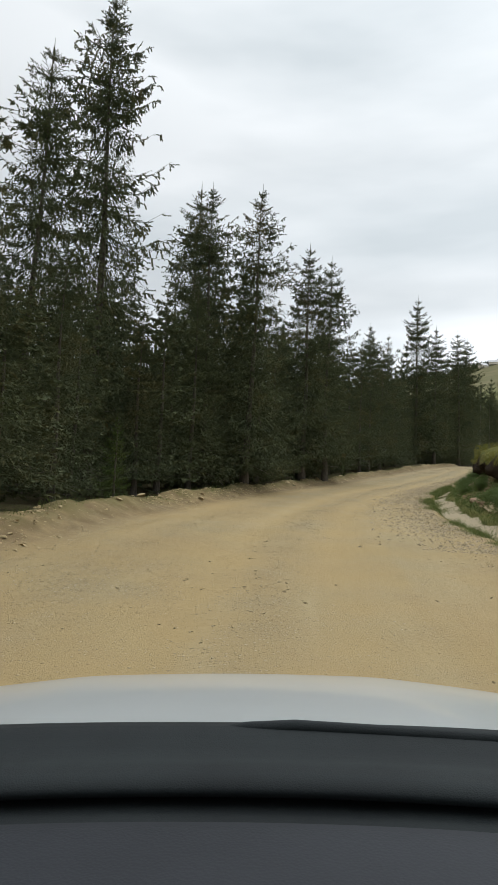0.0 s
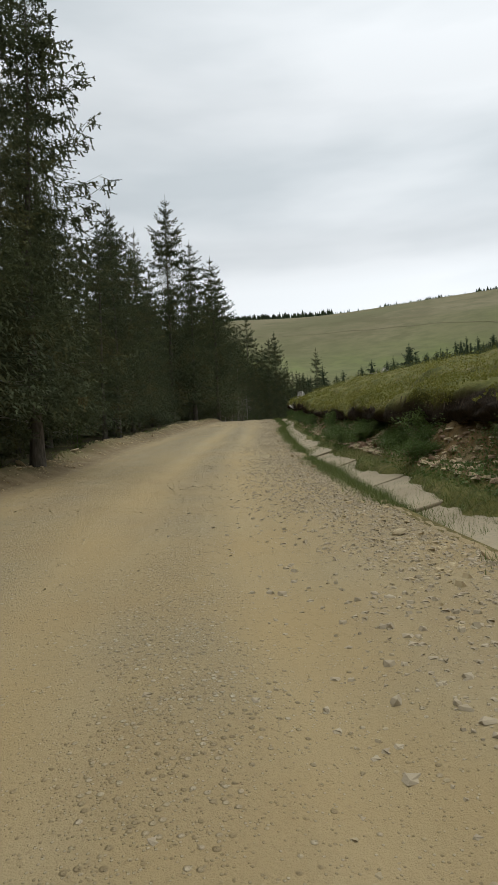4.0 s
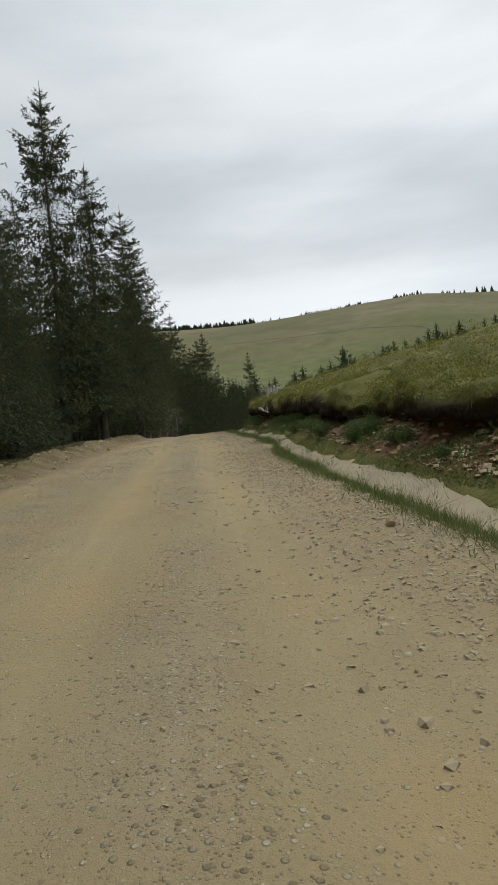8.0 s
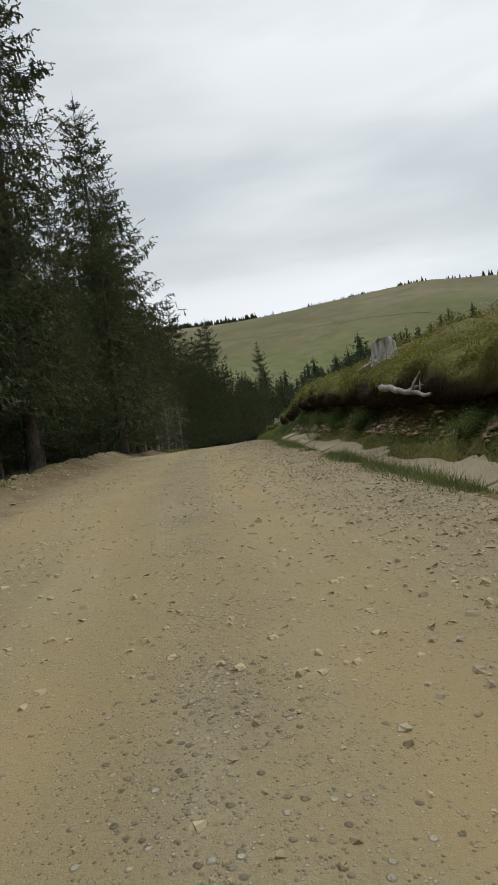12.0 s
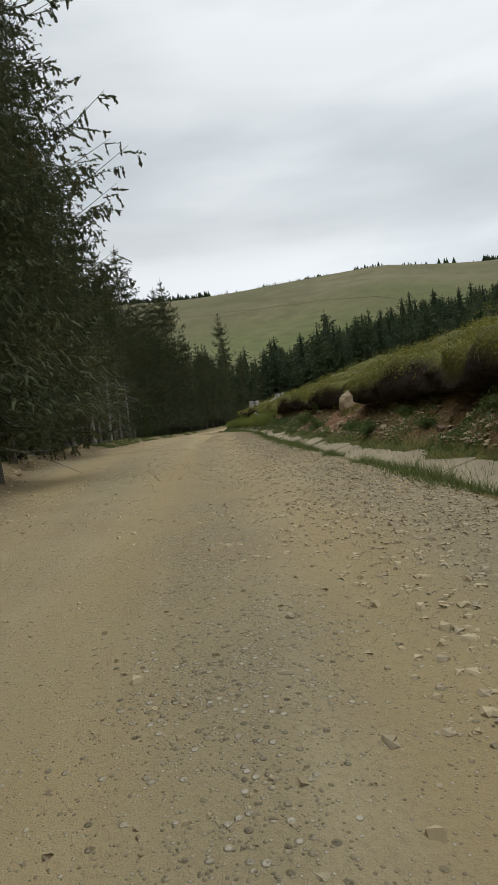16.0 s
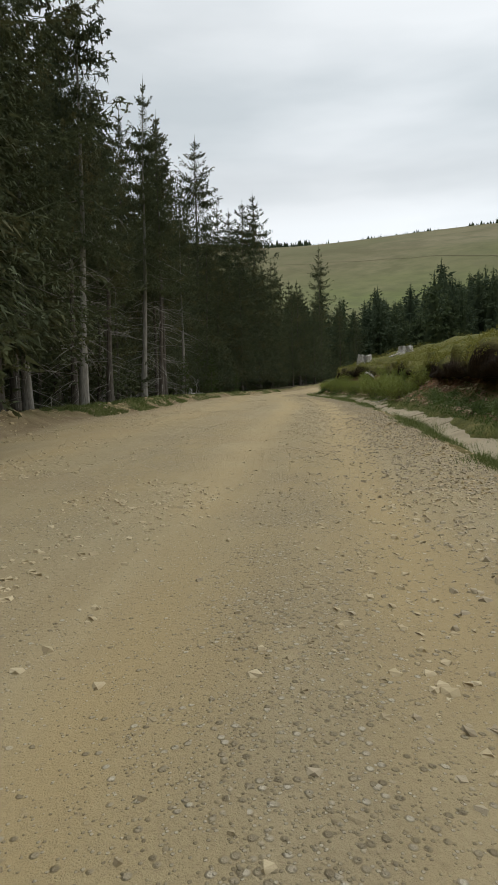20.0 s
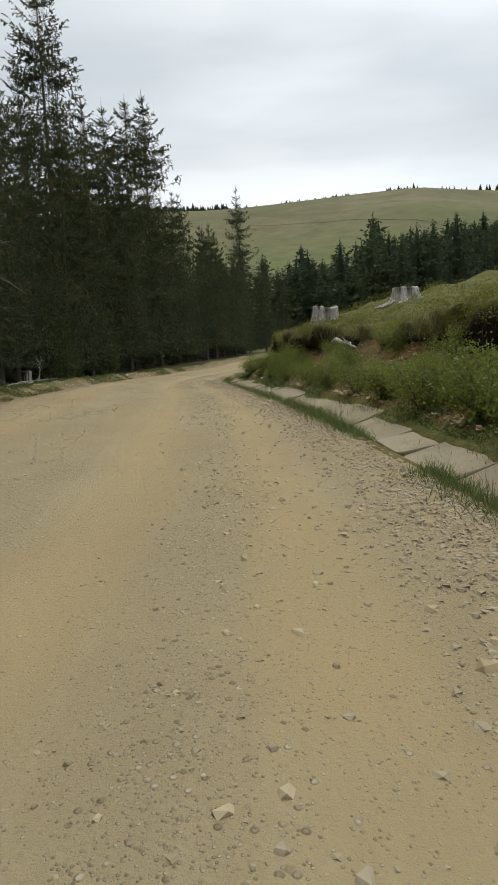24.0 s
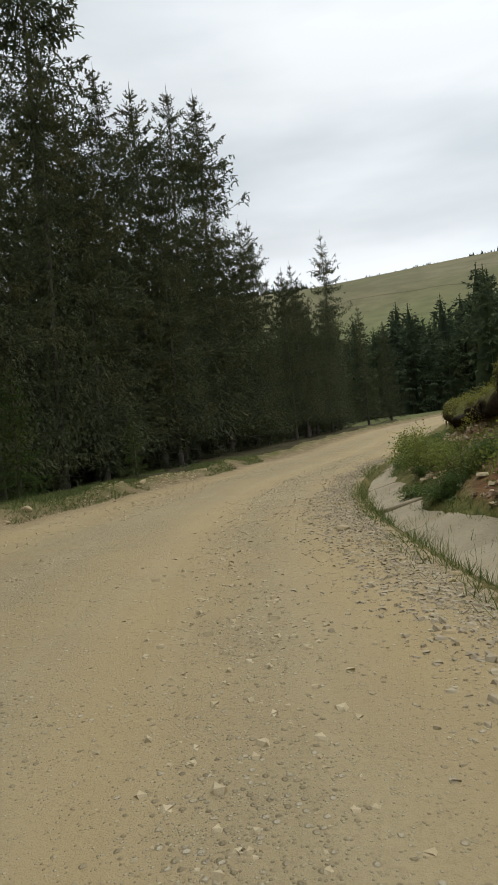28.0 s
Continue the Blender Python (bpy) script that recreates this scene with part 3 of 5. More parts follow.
# ---- spruces ----
def kites(base, tip, wide, at=0.4):
    """Slim four-cornered sprays from base to tip."""
    mid = base + (tip - base) * at
    v = np.stack([base, mid + wide, tip, mid - wide], 1).reshape(-1, 3)
    return v, np.arange(len(v)).reshape(-1, 4)


def slivers(base, tip, wide):
    """Thin three-cornered needles or blades."""
    v = np.stack([base + wide, base - wide, tip], 1).reshape(-1, 3)
    return v, np.arange(len(v)).reshape(-1, 3)


def unit(v):
    return v / (np.linalg.norm(v, axis=1)[:, None] + 1e-9)


def far_crown(h, rng, boughs, twigs, size):
    """A coarse crown for spruces that stand far off: verts and triangles."""
    n, k, m, clear, reach = boughs, twigs, 2, 0.02, 0.28
    zf = np.minimum(clear + (1 - clear) * np.sort(rng.random(n)) ** 1.15, 0.99)
    az = np.arange(n) * 2.39996 + rng.normal(0, 0.4, n)
    prof = (1 - zf) ** 0.9 * np.clip(0.6 + (zf - clear) * 3.0, 0.6, 1) * 1.1
    L = h * reach * prof * rng.uniform(0.66, 1.15, n) + 0.016 * h * np.clip((1 - zf) * 9, 0.25, 1)
    el = np.radians(np.interp(zf, [0, 0.45, 0.85, 1], [-12, 0, 24, 50]) + rng.normal(0, 6, n))
    d = np.stack([np.cos(az) * np.cos(el), np.sin(az) * np.cos(el), np.sin(el)], 1)
    side = np.stack([-np.sin(az), np.cos(az), np.zeros(n)], 1)
    root = np.stack([np.zeros(n), np.zeros(n), zf * h], 1)
    t = np.sort(0.10 + 0.90 * rng.random((n, k)) ** 0.85, axis=1)
    base = root[:, None] + d[:, None] * (L[:, None] * t)[..., None]
    tw = d[:, None] * rng.uniform(0.55, 0.95, (n, k, 1)) + side[:, None] * rng.choice([-0.8, 0.0, 0.8], (n, k, 1))
    tw = unit(tw.reshape(-1, 3)).reshape(n, k, 3)
    tl = 0.36 * L[:, None] * (1.12 - t) * rng.uniform(0.7, 1.2, (n, k))
    sb = (base[:, :, None] + tw[:, :, None] * (tl[..., None] * rng.random((n, k, m)))[..., None]).reshape(-1, 3)
    out = tw[:, :, None] * rng.uniform(0.5, 1.1, (n, k, m, 1)) + rng.normal(0, 0.42, (n, k, m, 3))
    out[..., 2] -= rng.uniform(0, 0.75, (n, k, m)) * np.interp(zf, [0, 0.85, 1], [1.2, 0.7, -0.2])[:, None, None]
    out = unit(out.reshape(-1, 3))
    sl = (size * 0.0165 * h * rng.uniform(0.6, 1.25, (n, k, m)) * (np.clip(0.55 + 0.25 * L / (0.06 * h), 0.5, 1.1) * np.clip((1 - zf) * 5 + 0.12, 0.2, 1))[:, None, None]).reshape(-1, 1)
    w = unit(np.cross(out, rng.normal(0, 1, out.shape) + np.array([0, 0, 0.8]))) * sl * rng.uniform(0.18, 0.32, (len(out), 1))
    lead = slivers(np.array([[0, 0, h * 0.94]] * 2), np.array([[0, 0, h * 1.02]] * 2), np.array([[0.08, 0, 0], [0, 0.08, 0]]))
    return joined([slivers(sb, sb + out * sl, w), lead])


def crown_shape(h, rng, boughs, twigs, needles, clear=0.1, reach=0.15, thick=1.0, ragged=0.25, fine=1.0):
    """Whorls of sagging boughs with upturned tips, side twigs and hanging branchlets set with short needle sprays: verts and triangles."""
    n, k, m = boughs, twigs, needles
    zf = np.minimum(clear + (1 - clear) * np.sort(rng.random(n)) ** 0.92, 0.985)
    step = 0.042
    zf = np.clip(np.round(zf / step) * step + rng.normal(0, 0.12 * step, n), clear, 0.985)
    az = np.arange(n) * 2.39996 + rng.normal(0, 0.35, n)
    prof = (1 - zf) ** 0.74 * np.clip(0.62 + (zf - clear) * 3.0, 0.62, 1) * 1.08
    gap = 1 + ragged * np.sin(zf * 37 + rng.random() * 6) + 0.8 * ragged * np.sin(az * 2 + rng.random() * 6 + zf * 9)
    L = h * reach * np.minimum(prof * gap * rng.uniform(0.66, 1.14, n), prof * 1.12) + 0.014 * h * np.clip((1 - zf) * 9, 0.2, 1)
    el = np.radians(np.interp(zf, [0, 0.45, 0.8, 1], [-14, -5, 12, 42]) + rng.normal(0, 6, n))
    sag = np.interp(zf, [0, 0.6, 0.9, 1], [0.24, 0.22, 0.13, 0])
    lift = np.interp(zf, [0, 0.3, 0.8, 1], [0.10, 0.24, 0.24, 0.08])
    d = np.stack([np.cos(az) * np.cos(el), np.sin(az) * np.cos(el), np.sin(el)], 1)
    side = np.stack([-np.sin(az), np.cos(az), np.zeros(n)], 1)
    root = np.stack([np.zeros(n), np.zeros(n), zf * h], 1)

    def axis(t):
        p = root[:, None] + d[:, None] * (L[:, None] * t)[..., None]
        p[..., 2] += L[:, None] * (lift[:, None] * t ** 3 - sag[:, None] * np.sin(t * np.pi * 0.9))
        return p

    def sprays(base, way, length, count, spread, droop, small):
        """Short needle sprays set all along straight twigs."""
        v = (np.arange(count)[None] + rng.random((len(base), count))) / count
        b = (base[:, None] + way[:, None] * (length[:, None] * v)[..., None]).reshape(-1, 3)
        o = np.repeat(way, count, axis=0) + rng.normal(0, spread, (len(b), 3))
        o[:, 2] -= droop * rng.random(len(b))
        o = unit(o)
        sl = 0.0044 * h * fine * rng.uniform(0.6, 1.3, (len(b), 1)) * np.repeat(small, count)[:, None]
        w = unit(np.cross(o, rng.normal(0, 1, o.shape))) * sl * rng.uniform(0.18, 0.32, (len(b), 1)) * thick
        return slivers(b, b + o * sl, w)

    def stalks(base, tip, wide):
        return slivers(base, tip, unit(np.cross(tip - base, rng.normal(0, 1, base.shape))) * wide)

    # side twigs, in a flat herringbone
    t = np.sort(0.08 + 0.92 * rng.random((n, k)), axis=1)
    t[:, -1] = 0.96
    sign = np.where((np.arange(k)[None] + np.arange(n)[:, None]) % 2 == 0, 1.0, -1.0)
    sign[:, -1] = 0
    base = axis(t)
    tw = d[:, None] * rng.uniform(0.6, 1.0, (n, k, 1)) + side[:, None] * (sign * rng.uniform(0.6, 1.0, (n, k)))[..., None]
    tw[..., 2] += rng.uniform(-0.30, 0.22, (n, k)) + (0.5 * lift[:, None] * t ** 2)
    tw = unit(tw.reshape(-1, 3))
    tl = ((0.34 * L[:, None] * (1.12 - t) + 0.012 * h * np.clip((1 - zf) * 6, 0.15, 1)[:, None]) * rng.uniform(0.6, 1.2, (n, k))).ravel()
    b2 = base.reshape(-1, 3)
    small = np.clip((1 - zf) * 5 + 0.12, 0.3, 1)
    pcs = [sprays(b2, tw, tl, m, 0.55, 0.35, np.repeat(small, k)), stalks(b2, b2 + tw * tl[:, None], 0.0006 * h)]
    # branchlets hanging like tassels under the boughs and twigs
    c = k + k // 2
    i = rng.integers(0, k, (n, c)) + np.arange(n)[:, None] * k
    hb = (b2[i] + (tw[i] * (tl[i] * rng.random((n, c)))[..., None])).reshape(-1, 3)
    hd = unit(np.repeat(d, c, axis=0) * 0.25 + rng.normal(0, 0.22, (n * c, 3)) + np.array([0, 0, -1.0]))
    hl = (0.0135 * h * rng.uniform(0.3, 1.3, (n, c)) * np.clip((0.97 - zf) * 4, 0.08, 1)[:, None]).ravel()
    pcs += [sprays(hb, hd, hl, m, 0.42, 0.3, np.repeat(small, c)), stalks(hb, hb + hd * hl[:, None], 0.0005 * h)]
    # the boughs themselves
    q = np.array([0.0, 0.35, 0.7, 1.0])
    ax = axis(np.broadcast_to(q, (n, 4)))
    rad = (0.010 + 0.008 * L)[:, None] * (1 - 0.8 * q)[None]
    upv = np.cross(d, side)
    for e in range(3):
        c0, c1 = e * 2.094, (e + 1) * 2.094
        o0 = (side * np.cos(c0) + upv * np.sin(c0))[:, None] * rad[..., None]
        o1 = (side * np.cos(c1) + upv * np.sin(c1))[:, None] * rad[..., None]
        for g in range(3):
            for tri in ((ax[:, g] + o0[:, g], ax[:, g] + o1[:, g], ax[:, g + 1] + o0[:, g + 1]), (ax[:, g] + o1[:, g], ax[:, g + 1] + o1[:, g + 1], ax[:, g + 1] + o0[:, g + 1])):
                vv = np.stack(tri, 1).reshape(-1, 3)
                pcs.append((vv, np.arange(len(vv)).reshape(-1, 3)))
    # the dense foliage close to the trunk
    c = 125 * n
    cz = clear + 0.01 + (0.94 - clear) * rng.random(c) ** 1.1
    ca, cr = rng.uniform(0, 6.28, c), h * reach * (1 - cz) * (0.05 + 0.75 * rng.random(c) ** 0.8)
    cb = np.stack([np.cos(ca) * cr, np.sin(ca) * cr, cz * h], 1)
    ct = cb + np.stack([np.cos(ca) * 0.5 + rng.normal(0, 0.3, c), np.sin(ca) * 0.5 + rng.normal(0, 0.3, c), rng.uniform(-1.1, 0.1, c)], 1) * (0.0105 * h * (1.2 - cz))[:, None]
    pcs.append(slivers(cb, ct, np.stack([-np.sin(ca), np.cos(ca), rng.normal(0, 0.4, c)], 1) * (0.0016 * h * (1.2 - cz) * rng.uniform(0.5, 1.2, c))[:, None]))
    pcs.append(slivers(np.array([[0, 0, h * 0.955]] * 3), np.array([[0, 0, h * 1.02]] * 3), np.array([[0.04, 0, 0], [0, 0.04, 0], [0.03, 0.03, 0]])))
    return joined(pcs)


def trunk_shape(h, rng, r0, sides=8):
    z = np.linspace(-0.4, h * 0.99, 12)
    p = np.stack([0.05 * np.sin(z * 0.4 + rng.random() * 6), 0.05 * np.cos(z * 0.33), z], 1)
    rad = r0 * (1 - np.clip(z, 0, h) / h) ** 1.15 + 0.008
    rad[:2] *= (1.5, 1.18)
    return tube(p, rad, sides)


def dead_limbs(h, rng, n, lo, hi, reach):
    """Bare brittle limbs on the lower trunk."""
    pcs = []
    for _ in range(n):
        z, a, L = h * rng.uniform(lo, hi), rng.uniform(0, 6.28), reach * rng.uniform(0.4, 1.0)
        d = np.array([np.cos(a), np.sin(a), rng.uniform(-0.35, 0.1)])
        f = np.linspace(0, 1, 4)[:, None]
        p = np.array([0, 0, z]) + d * L * f + np.array([0, 0, -0.25 * L]) * f ** 2
        pcs.append(tube(p, [0.022, 0.016, 0.010, 0.004], 4))
        for k in (1, 2):
            q = p[k]
            e = unit(np.array([d + rng.normal(0, 0.55, 3)]))[0] * L * 0.4
            pcs.append(tube([q, q + e * 0.5, q + e], [0.010, 0.007, 0.003], 4))
    return joined(pcs)


def spruce_kind(name, h, seed, counts, clear, reach, r0, limbs=0, needles="needles", thick=1.0, ragged=0.25, bark="bark", fine=1.0):
    rng = np.random.default_rng(seed)
    root = new(name)
    part("trunk", mesh_from("trunk", *trunk_shape(h, rng, r0), MAT[bark], True), root)
    part("crown", mesh_from("crown", *crown_shape(h, rng, *counts, clear, reach, thick, ragged, fine), MAT[needles]), root)
    if limbs:
        part("dead_branch_whorl", mesh_from("dead_branch_whorl", *dead_limbs(h, rng, limbs, 0.04, clear + 0.12, h * (0.14 if clear > 0.3 else 0.09)), MAT["dead_bark"]), root, "bare grey dead lower branches")["kind"] = "stuff"
    return root


TALL = "tall dark green spruce tree at the road's forest edge"
SHAPES_OF = ((0.05, 0.175, 0.18), (0.08, 0.16, 0.26), (0.04, 0.185, 0.16), (0.10, 0.165, 0.26), (0.06, 0.18, 0.26))
full_kinds = [
    tagged(spruce_kind("spruce_tree", 20, 11 + i, (170, 13, 14), c, w, 0.18, 12, "needles", 1.5, g, "bark", 0.85), TALL, "tree", "spruces along the road")
    for i, (c, w, g) in enumerate(SHAPES_OF)
]
edge_kinds = [
    tagged(spruce_kind("spruce_tree", 20, 91 + i, (140, 11, 11), c, w * 1.05, 0.16, 9, "needles", 1.5, g, "bark", 0.92), "dense dark green spruce tree at the forest edge", "tree", "spruces along the road")
    for i, (c, w, g) in enumerate(SHAPES_OF[:4])
]
bare_kinds = [
    tagged(spruce_kind("spruce_tree", 20, 31 + i, (100, 10, 11), c, 0.14, 0.17, 34, "needles", 1.4, 0.3, ("dead_bark", "bark")[i], 1.1), "thin spruce tree with a bare grey lower trunk", "tree", "spruces along the road")
    for i, c in enumerate((0.34, 0.42))
]
deep_kinds = [
    tagged(spruce_kind("spruce_tree", 20, 51 + i, (90, 6, 5), c, 0.18, 0.18, 0, "needles", 2.0, 0.15, "bark", 2.4), "dark spruce tree deep in the forest", "tree", "spruces in the forest")
    for i, c in enumerate((0.03, 0.06, 0.10))
]
young_kind = tagged(spruce_kind("young_spruce", 3.0, 71, (80, 7, 6), 0.03, 0.24, 0.05, 0, "young_needles", 1.0, 0.15, "bark", 3.2), "small bright green young spruce at the forest edge", "young tree", "young spruces")
planted = []


def plant(kind, x, y, tall, rng, full=20.0, wide=None):
    k = tall / full
    w = k if wide is None else wide
    m = Matrix.LocRotScale((x, y, ground_at(x, y) - 0.12), Euler((rng.normal(0, 0.012), rng.normal(0, 0.012), rng.uniform(0, 6.28))), (w, w, k))
    planted.append((x, y))
    return copy_thing(kind, m)


rng = np.random.default_rng(5)
# the trees whose tops stand out against the sky: place and height
LANDMARKS = [
    (-8.9, 23.8, 18.4, 3), (-7.2, 27.7, 24.2, 1), (-2.2, 29.2, 14.8, 2), (-0.2, 27.9, 13.9, 0), (-4.3, 38.9, 19.5, 3), (3.1, 36.8, 14.2, 1), (4.7, 39.8, 14.7, 3),
    (11.3, 60.5, 14.6, 2), (6.0, 50.0, 13.0, 0), (14.6, 72.0, 13.2, 0), (20.4, 77.4, 21.4, 1), (23.5, 80.0, 18.0, 3), (30.7, 91.8, 20.2, 4), (33.3, 100.6, 16.2, 4),
]
AFTER = [
    (36.4, 106.8, 22.8, 4), (39.8, 113.8, 20.5, 3), (44.0, 127.0, 19.0, 4), (50.0, 136.0, 19.5, 4), (56.0, 146.0, 23.5, 3), (62.0, 153.3, 19.0, 2),
    (65.0, 159.0, 28.3, 2), (63.2, 160.8, 15.0, 0), (66.9, 160.3, 18.0, 2), (68.8, 161.6, 21.4, 0), (71.5, 164.2, 22.4, 3), (74.9, 167.6, 24.6, 2), (79.3, 171.8, 27.0, 1), (83.0, 174.5, 18.5, 0),
    (98.3, 190.5, 18.0, 2), (108.8, 200.6, 27.0, 2), (104.0, 193.0, 15.0, 2), (112.0, 198.0, 16.0, 0), (117.0, 199.5, 14.0, 2),
]
for x, y, t, k in LANDMARKS + AFTER:
    plant(full_kinds[k] if y < 180 else edge_kinds[k % 4], x, y, t, rng, wide=(t / 20) ** 0.8 * (1.32 if 102 < y < 114 else 1.22 if y < 41 or 76 < y < 92 else 1.25 if 158 < y < 173 else 0.85 if 92 < y < 100 else 1.0))
for x, y, t, k in ((55.8, 139.8, 15.0, 0), (51.2, 131.7, 17.5, 1), (49.5, 130.0, 18.5, 0), (41.0, 119.0, 19.0, 1), (43.4, 118.3, 17.5, 0), (46.8, 128.0, 17.0, 1)):
    plant(bare_kinds[k], x, y, t, rng)


def free(x, y, gap):
    return all((x - a) ** 2 + (y - b) ** 2 > gap * gap for a, b in planted)


def mass_at(s):
    """How much taller the forest stands along the road."""
    return float(np.interp(s, [8, 14, 27, 34, 55, 70, 95, 106, 117, 126, 142, 156, 180], [0.95, 0.7, 0.7, 1.0, 0.95, 0.95, 1.05, 1.4, 1.35, 1.08, 1.1, 1.35, 1.35]))


# the forest's edge, row by row
for s in np.arange(-6, 212, 2.5):
    s = s + rng.uniform(-0.9, 0.9)
    q = rng.uniform(1.5, 3.2) + float(np.interp(s, [60, 68, 96, 104, 143, 152], [0.0, 1.3, 1.3, 0.0, 0.0, 4.0]))
    x, y, _ = (float(v) for v in at_track(s, left_edge(s) - q))
    if free(x, y, 1.9):
        thin = 106 < s < 156 and rng.random() < 0.6
        plant(bare_kinds[int(rng.integers(2))] if thin else edge_kinds[int(rng.integers(4))], x, y, rng.uniform(10, 15) * mass_at(s), rng, wide=rng.uniform(0.68, 0.85) * mass_at(s) ** 0.5)
for s in np.arange(-4, 205, 3.4):
    s = s + rng.uniform(-1.2, 1.2)
    q = rng.uniform(2.2, 5.5) + float(np.interp(s, [60, 68, 96, 104, 143, 152], [0.0, 1.6, 1.6, 0.0, 0.0, 4.0]))
    x, y, _ = (float(v) for v in at_track(s, left_edge(s) - q))
    if free(x, y, 1.2):
        plant(deep_kinds[int(rng.integers(3))], x, y, rng.uniform(4.0, 8.5), rng, wide=rng.uniform(0.5, 0.66))
for s in np.arange(-8, 216, 5.0):
    for row in range(3):
        q = 5.5 + row * 4.0 + rng.uniform(-1.6, 1.6) + float(np.interp(s, [143, 152], [0.0, 4.0]))
        x, y, _ = (float(v) for v in at_track(s + rng.uniform(-1.9, 1.9), left_edge(s) - q))
        if free(x, y, 2.0):
            plant(deep_kinds[int(rng.integers(3))], x, y, rng.uniform(11.5, 16) * max(0.88, mass_at(s)), rng, wide=rng.uniform(0.75, 0.95))
for s, q, t in ((2, 1.0, 1.6), (17, 1.2, 2.4), (46, 1.0, 1.4), (98, 1.5, 2.0), (150, 2.0, 3.2), (161, 3.0, 4.0), (166, 2.5, 2.6), (162.5, 5.2, 6.2)):
    x, y, _ = (float(v) for v in at_track(s, left_edge(s) - q))
    plant(young_kind, x, y, t, rng, 3.0)
for k in full_kinds + edge_kinds + bare_kinds + deep_kinds + [young_kind]:
    for o in (k, *k.children_recursive):
        bpy.data.objects.remove(o)


# ---- far woods ----
def small_spruces(places, sizes, rng, branches, sprays, size=3.8, spread=0.145):
    """Many distant spruces as one mesh, from four crowns turned and scaled."""
    kinds = []
    for _ in range(4):
        ca = rng.uniform(0, 3) + np.arange(3) * 1.05
        core = slivers(np.array([[0, 0, 0.02]] * 3), np.array([[0, 0, 0.97]] * 3), np.stack([np.cos(ca), np.sin(ca), ca * 0], 1) * spread)
        v, f = far_crown(20, rng, branches, sprays, size)
        kinds.append(joined([(v / 20, f), core]))
    vs, fs, n, tone = [], [], 0, []
    for i, ((x, y, z), h) in enumerate(zip(places, sizes)):
        v, f = kinds[i % 4]
        tone.append(np.full(len(v), rng.random()))
        a, w = rng.uniform(0, 6.28), rng.uniform(0.75, 1.45)
        c, q = np.cos(a) * w, np.sin(a) * w
        vs.append(np.stack([v[:, 0] * c - v[:, 1] * q, v[:, 0] * q + v[:, 1] * c, v[:, 2]], 1) * h + np.array([x, y, z - 0.3]))
        fs.append(f + n)
        n += len(v)
    return np.vstack(vs), np.vstack(fs), np.concatenate(tone)


def wood(name, label, pts, lo, hi, seed, branches, sprays, tall=None, size=3.8, core=0.145):
    rng = np.random.default_rng(seed)
    pts = np.array(pts)
    z = height(pts[:, 0], pts[:, 1])
    sizes = rng.uniform(lo, hi, len(pts)) * (1.0 if tall is None else np.array(tall))
    sizes = sizes * np.where(rng.random(len(pts)) < 0.3, rng.uniform(0.55, 0.9, len(pts)), 1.0) * np.where(rng.random(len(pts)) < 0.06, 1.22, 1.0)
    v, f, tone = small_spruces(np.column_stack([pts, z]), sizes, rng, branches, sprays, size, core)
    return tagged(new(name, mesh_from(name, v, f, MAT["far_needles"], attrs={"tone": tone})), label, "forest", kind="stuff")


def polar(az, r):
    a = np.radians(az)
    return 60 + r * np.sin(a), 130 + r * np.cos(a)


rng = np.random.default_rng(8)
pts = []
for s_ in np.arange(-12, 226, 2.4):
    for row in range(3):
        q = 17 + row * 5.0 + rng.uniform(-1.5, 1.5)
        pts.append(at_track(s_ + rng.uniform(-1, 1), left_edge(s_) - q)[:2])
wood("forest_interior", "dark spruce forest behind the road's first trees", pts, 11, 15.5, 20, 60, 2)
pts, tall, front, ftall = [], [], [], []
while len(pts) < 800:
    az, r = rng.uniform(14, 72), rng.uniform(90, 490)
    lo = np.interp(az, [14, 30, 40, 50, 60, 86], [110, 100, 108, 112, 120, 140])
    hi = np.interp(az, [14, 28, 36, 42, 48, 55, 62, 75, 86], [150, 165, 195, 250, 340, 410, 450, 480, 480])
    if lo < r < hi:
        near_side = r < lo + 26
        (front if near_side else pts).append(polar(az, r))
        (ftall if near_side else tall).append(np.interp(az, [36, 44, 48, 60], [1.0, 1.05, 1.22, 1.28]))
wood("far_forest", "dense dark spruce forest across the valley side", pts, 10.5, 23, 21, 100, 3, tall, 3.0)
wood("valley_spruces", "dark green spruces along the near side of the valley forest", front, 11, 21, 25, 170, 4, ftall, 2.4, 0.15)
pts, tall = [], []
for az in np.arange(-5, 100, 0.16):
    d = hash_noise(np.array([az]), np.array([0.0]), 2.4, 3)[0]
    for _ in range(int(np.clip(d * 4 + (5.0 if az < 33 else 1.4), 0, 6)) + (rng.random() < 0.3)):
        pts.append(polar(az + rng.uniform(-0.1, 0.1), rng.uniform(865, 905)))
        tall.append(1.3 if az < 33 else 1.0)
wood("ridge_trees", "line of small spruces along the hill's ridge", pts, 6, 12, 22, 16, 2, tall, 5.0, 0.24)


def hill_track():
    """A worn track that crosses the hill's face."""
    az = np.linspace(8, 62, 150)
    r = np.interp(az, [8, 24, 34, 44, 52, 62], [600, 600, 592, 560, 520, 470]) + 1.5 * np.sin(az * 1.3)
    rows = []
    for d in (-0.8, -0.4, 0.4, 0.8):
        x, y = polar(az, r + d)
        rows.append((x, y, height(x, y) + 0.4 - 0.2 * (abs(d) > 0.6)))
    x, y, z = (np.stack([k[i] for k in rows], 1) for i in range(3))
    return sheet("hill_track", x, y, z, MAT["track"])


tagged(new("hill_track", hill_track()), "worn earth track crossing the hillside meadow", "track", kind="structure")

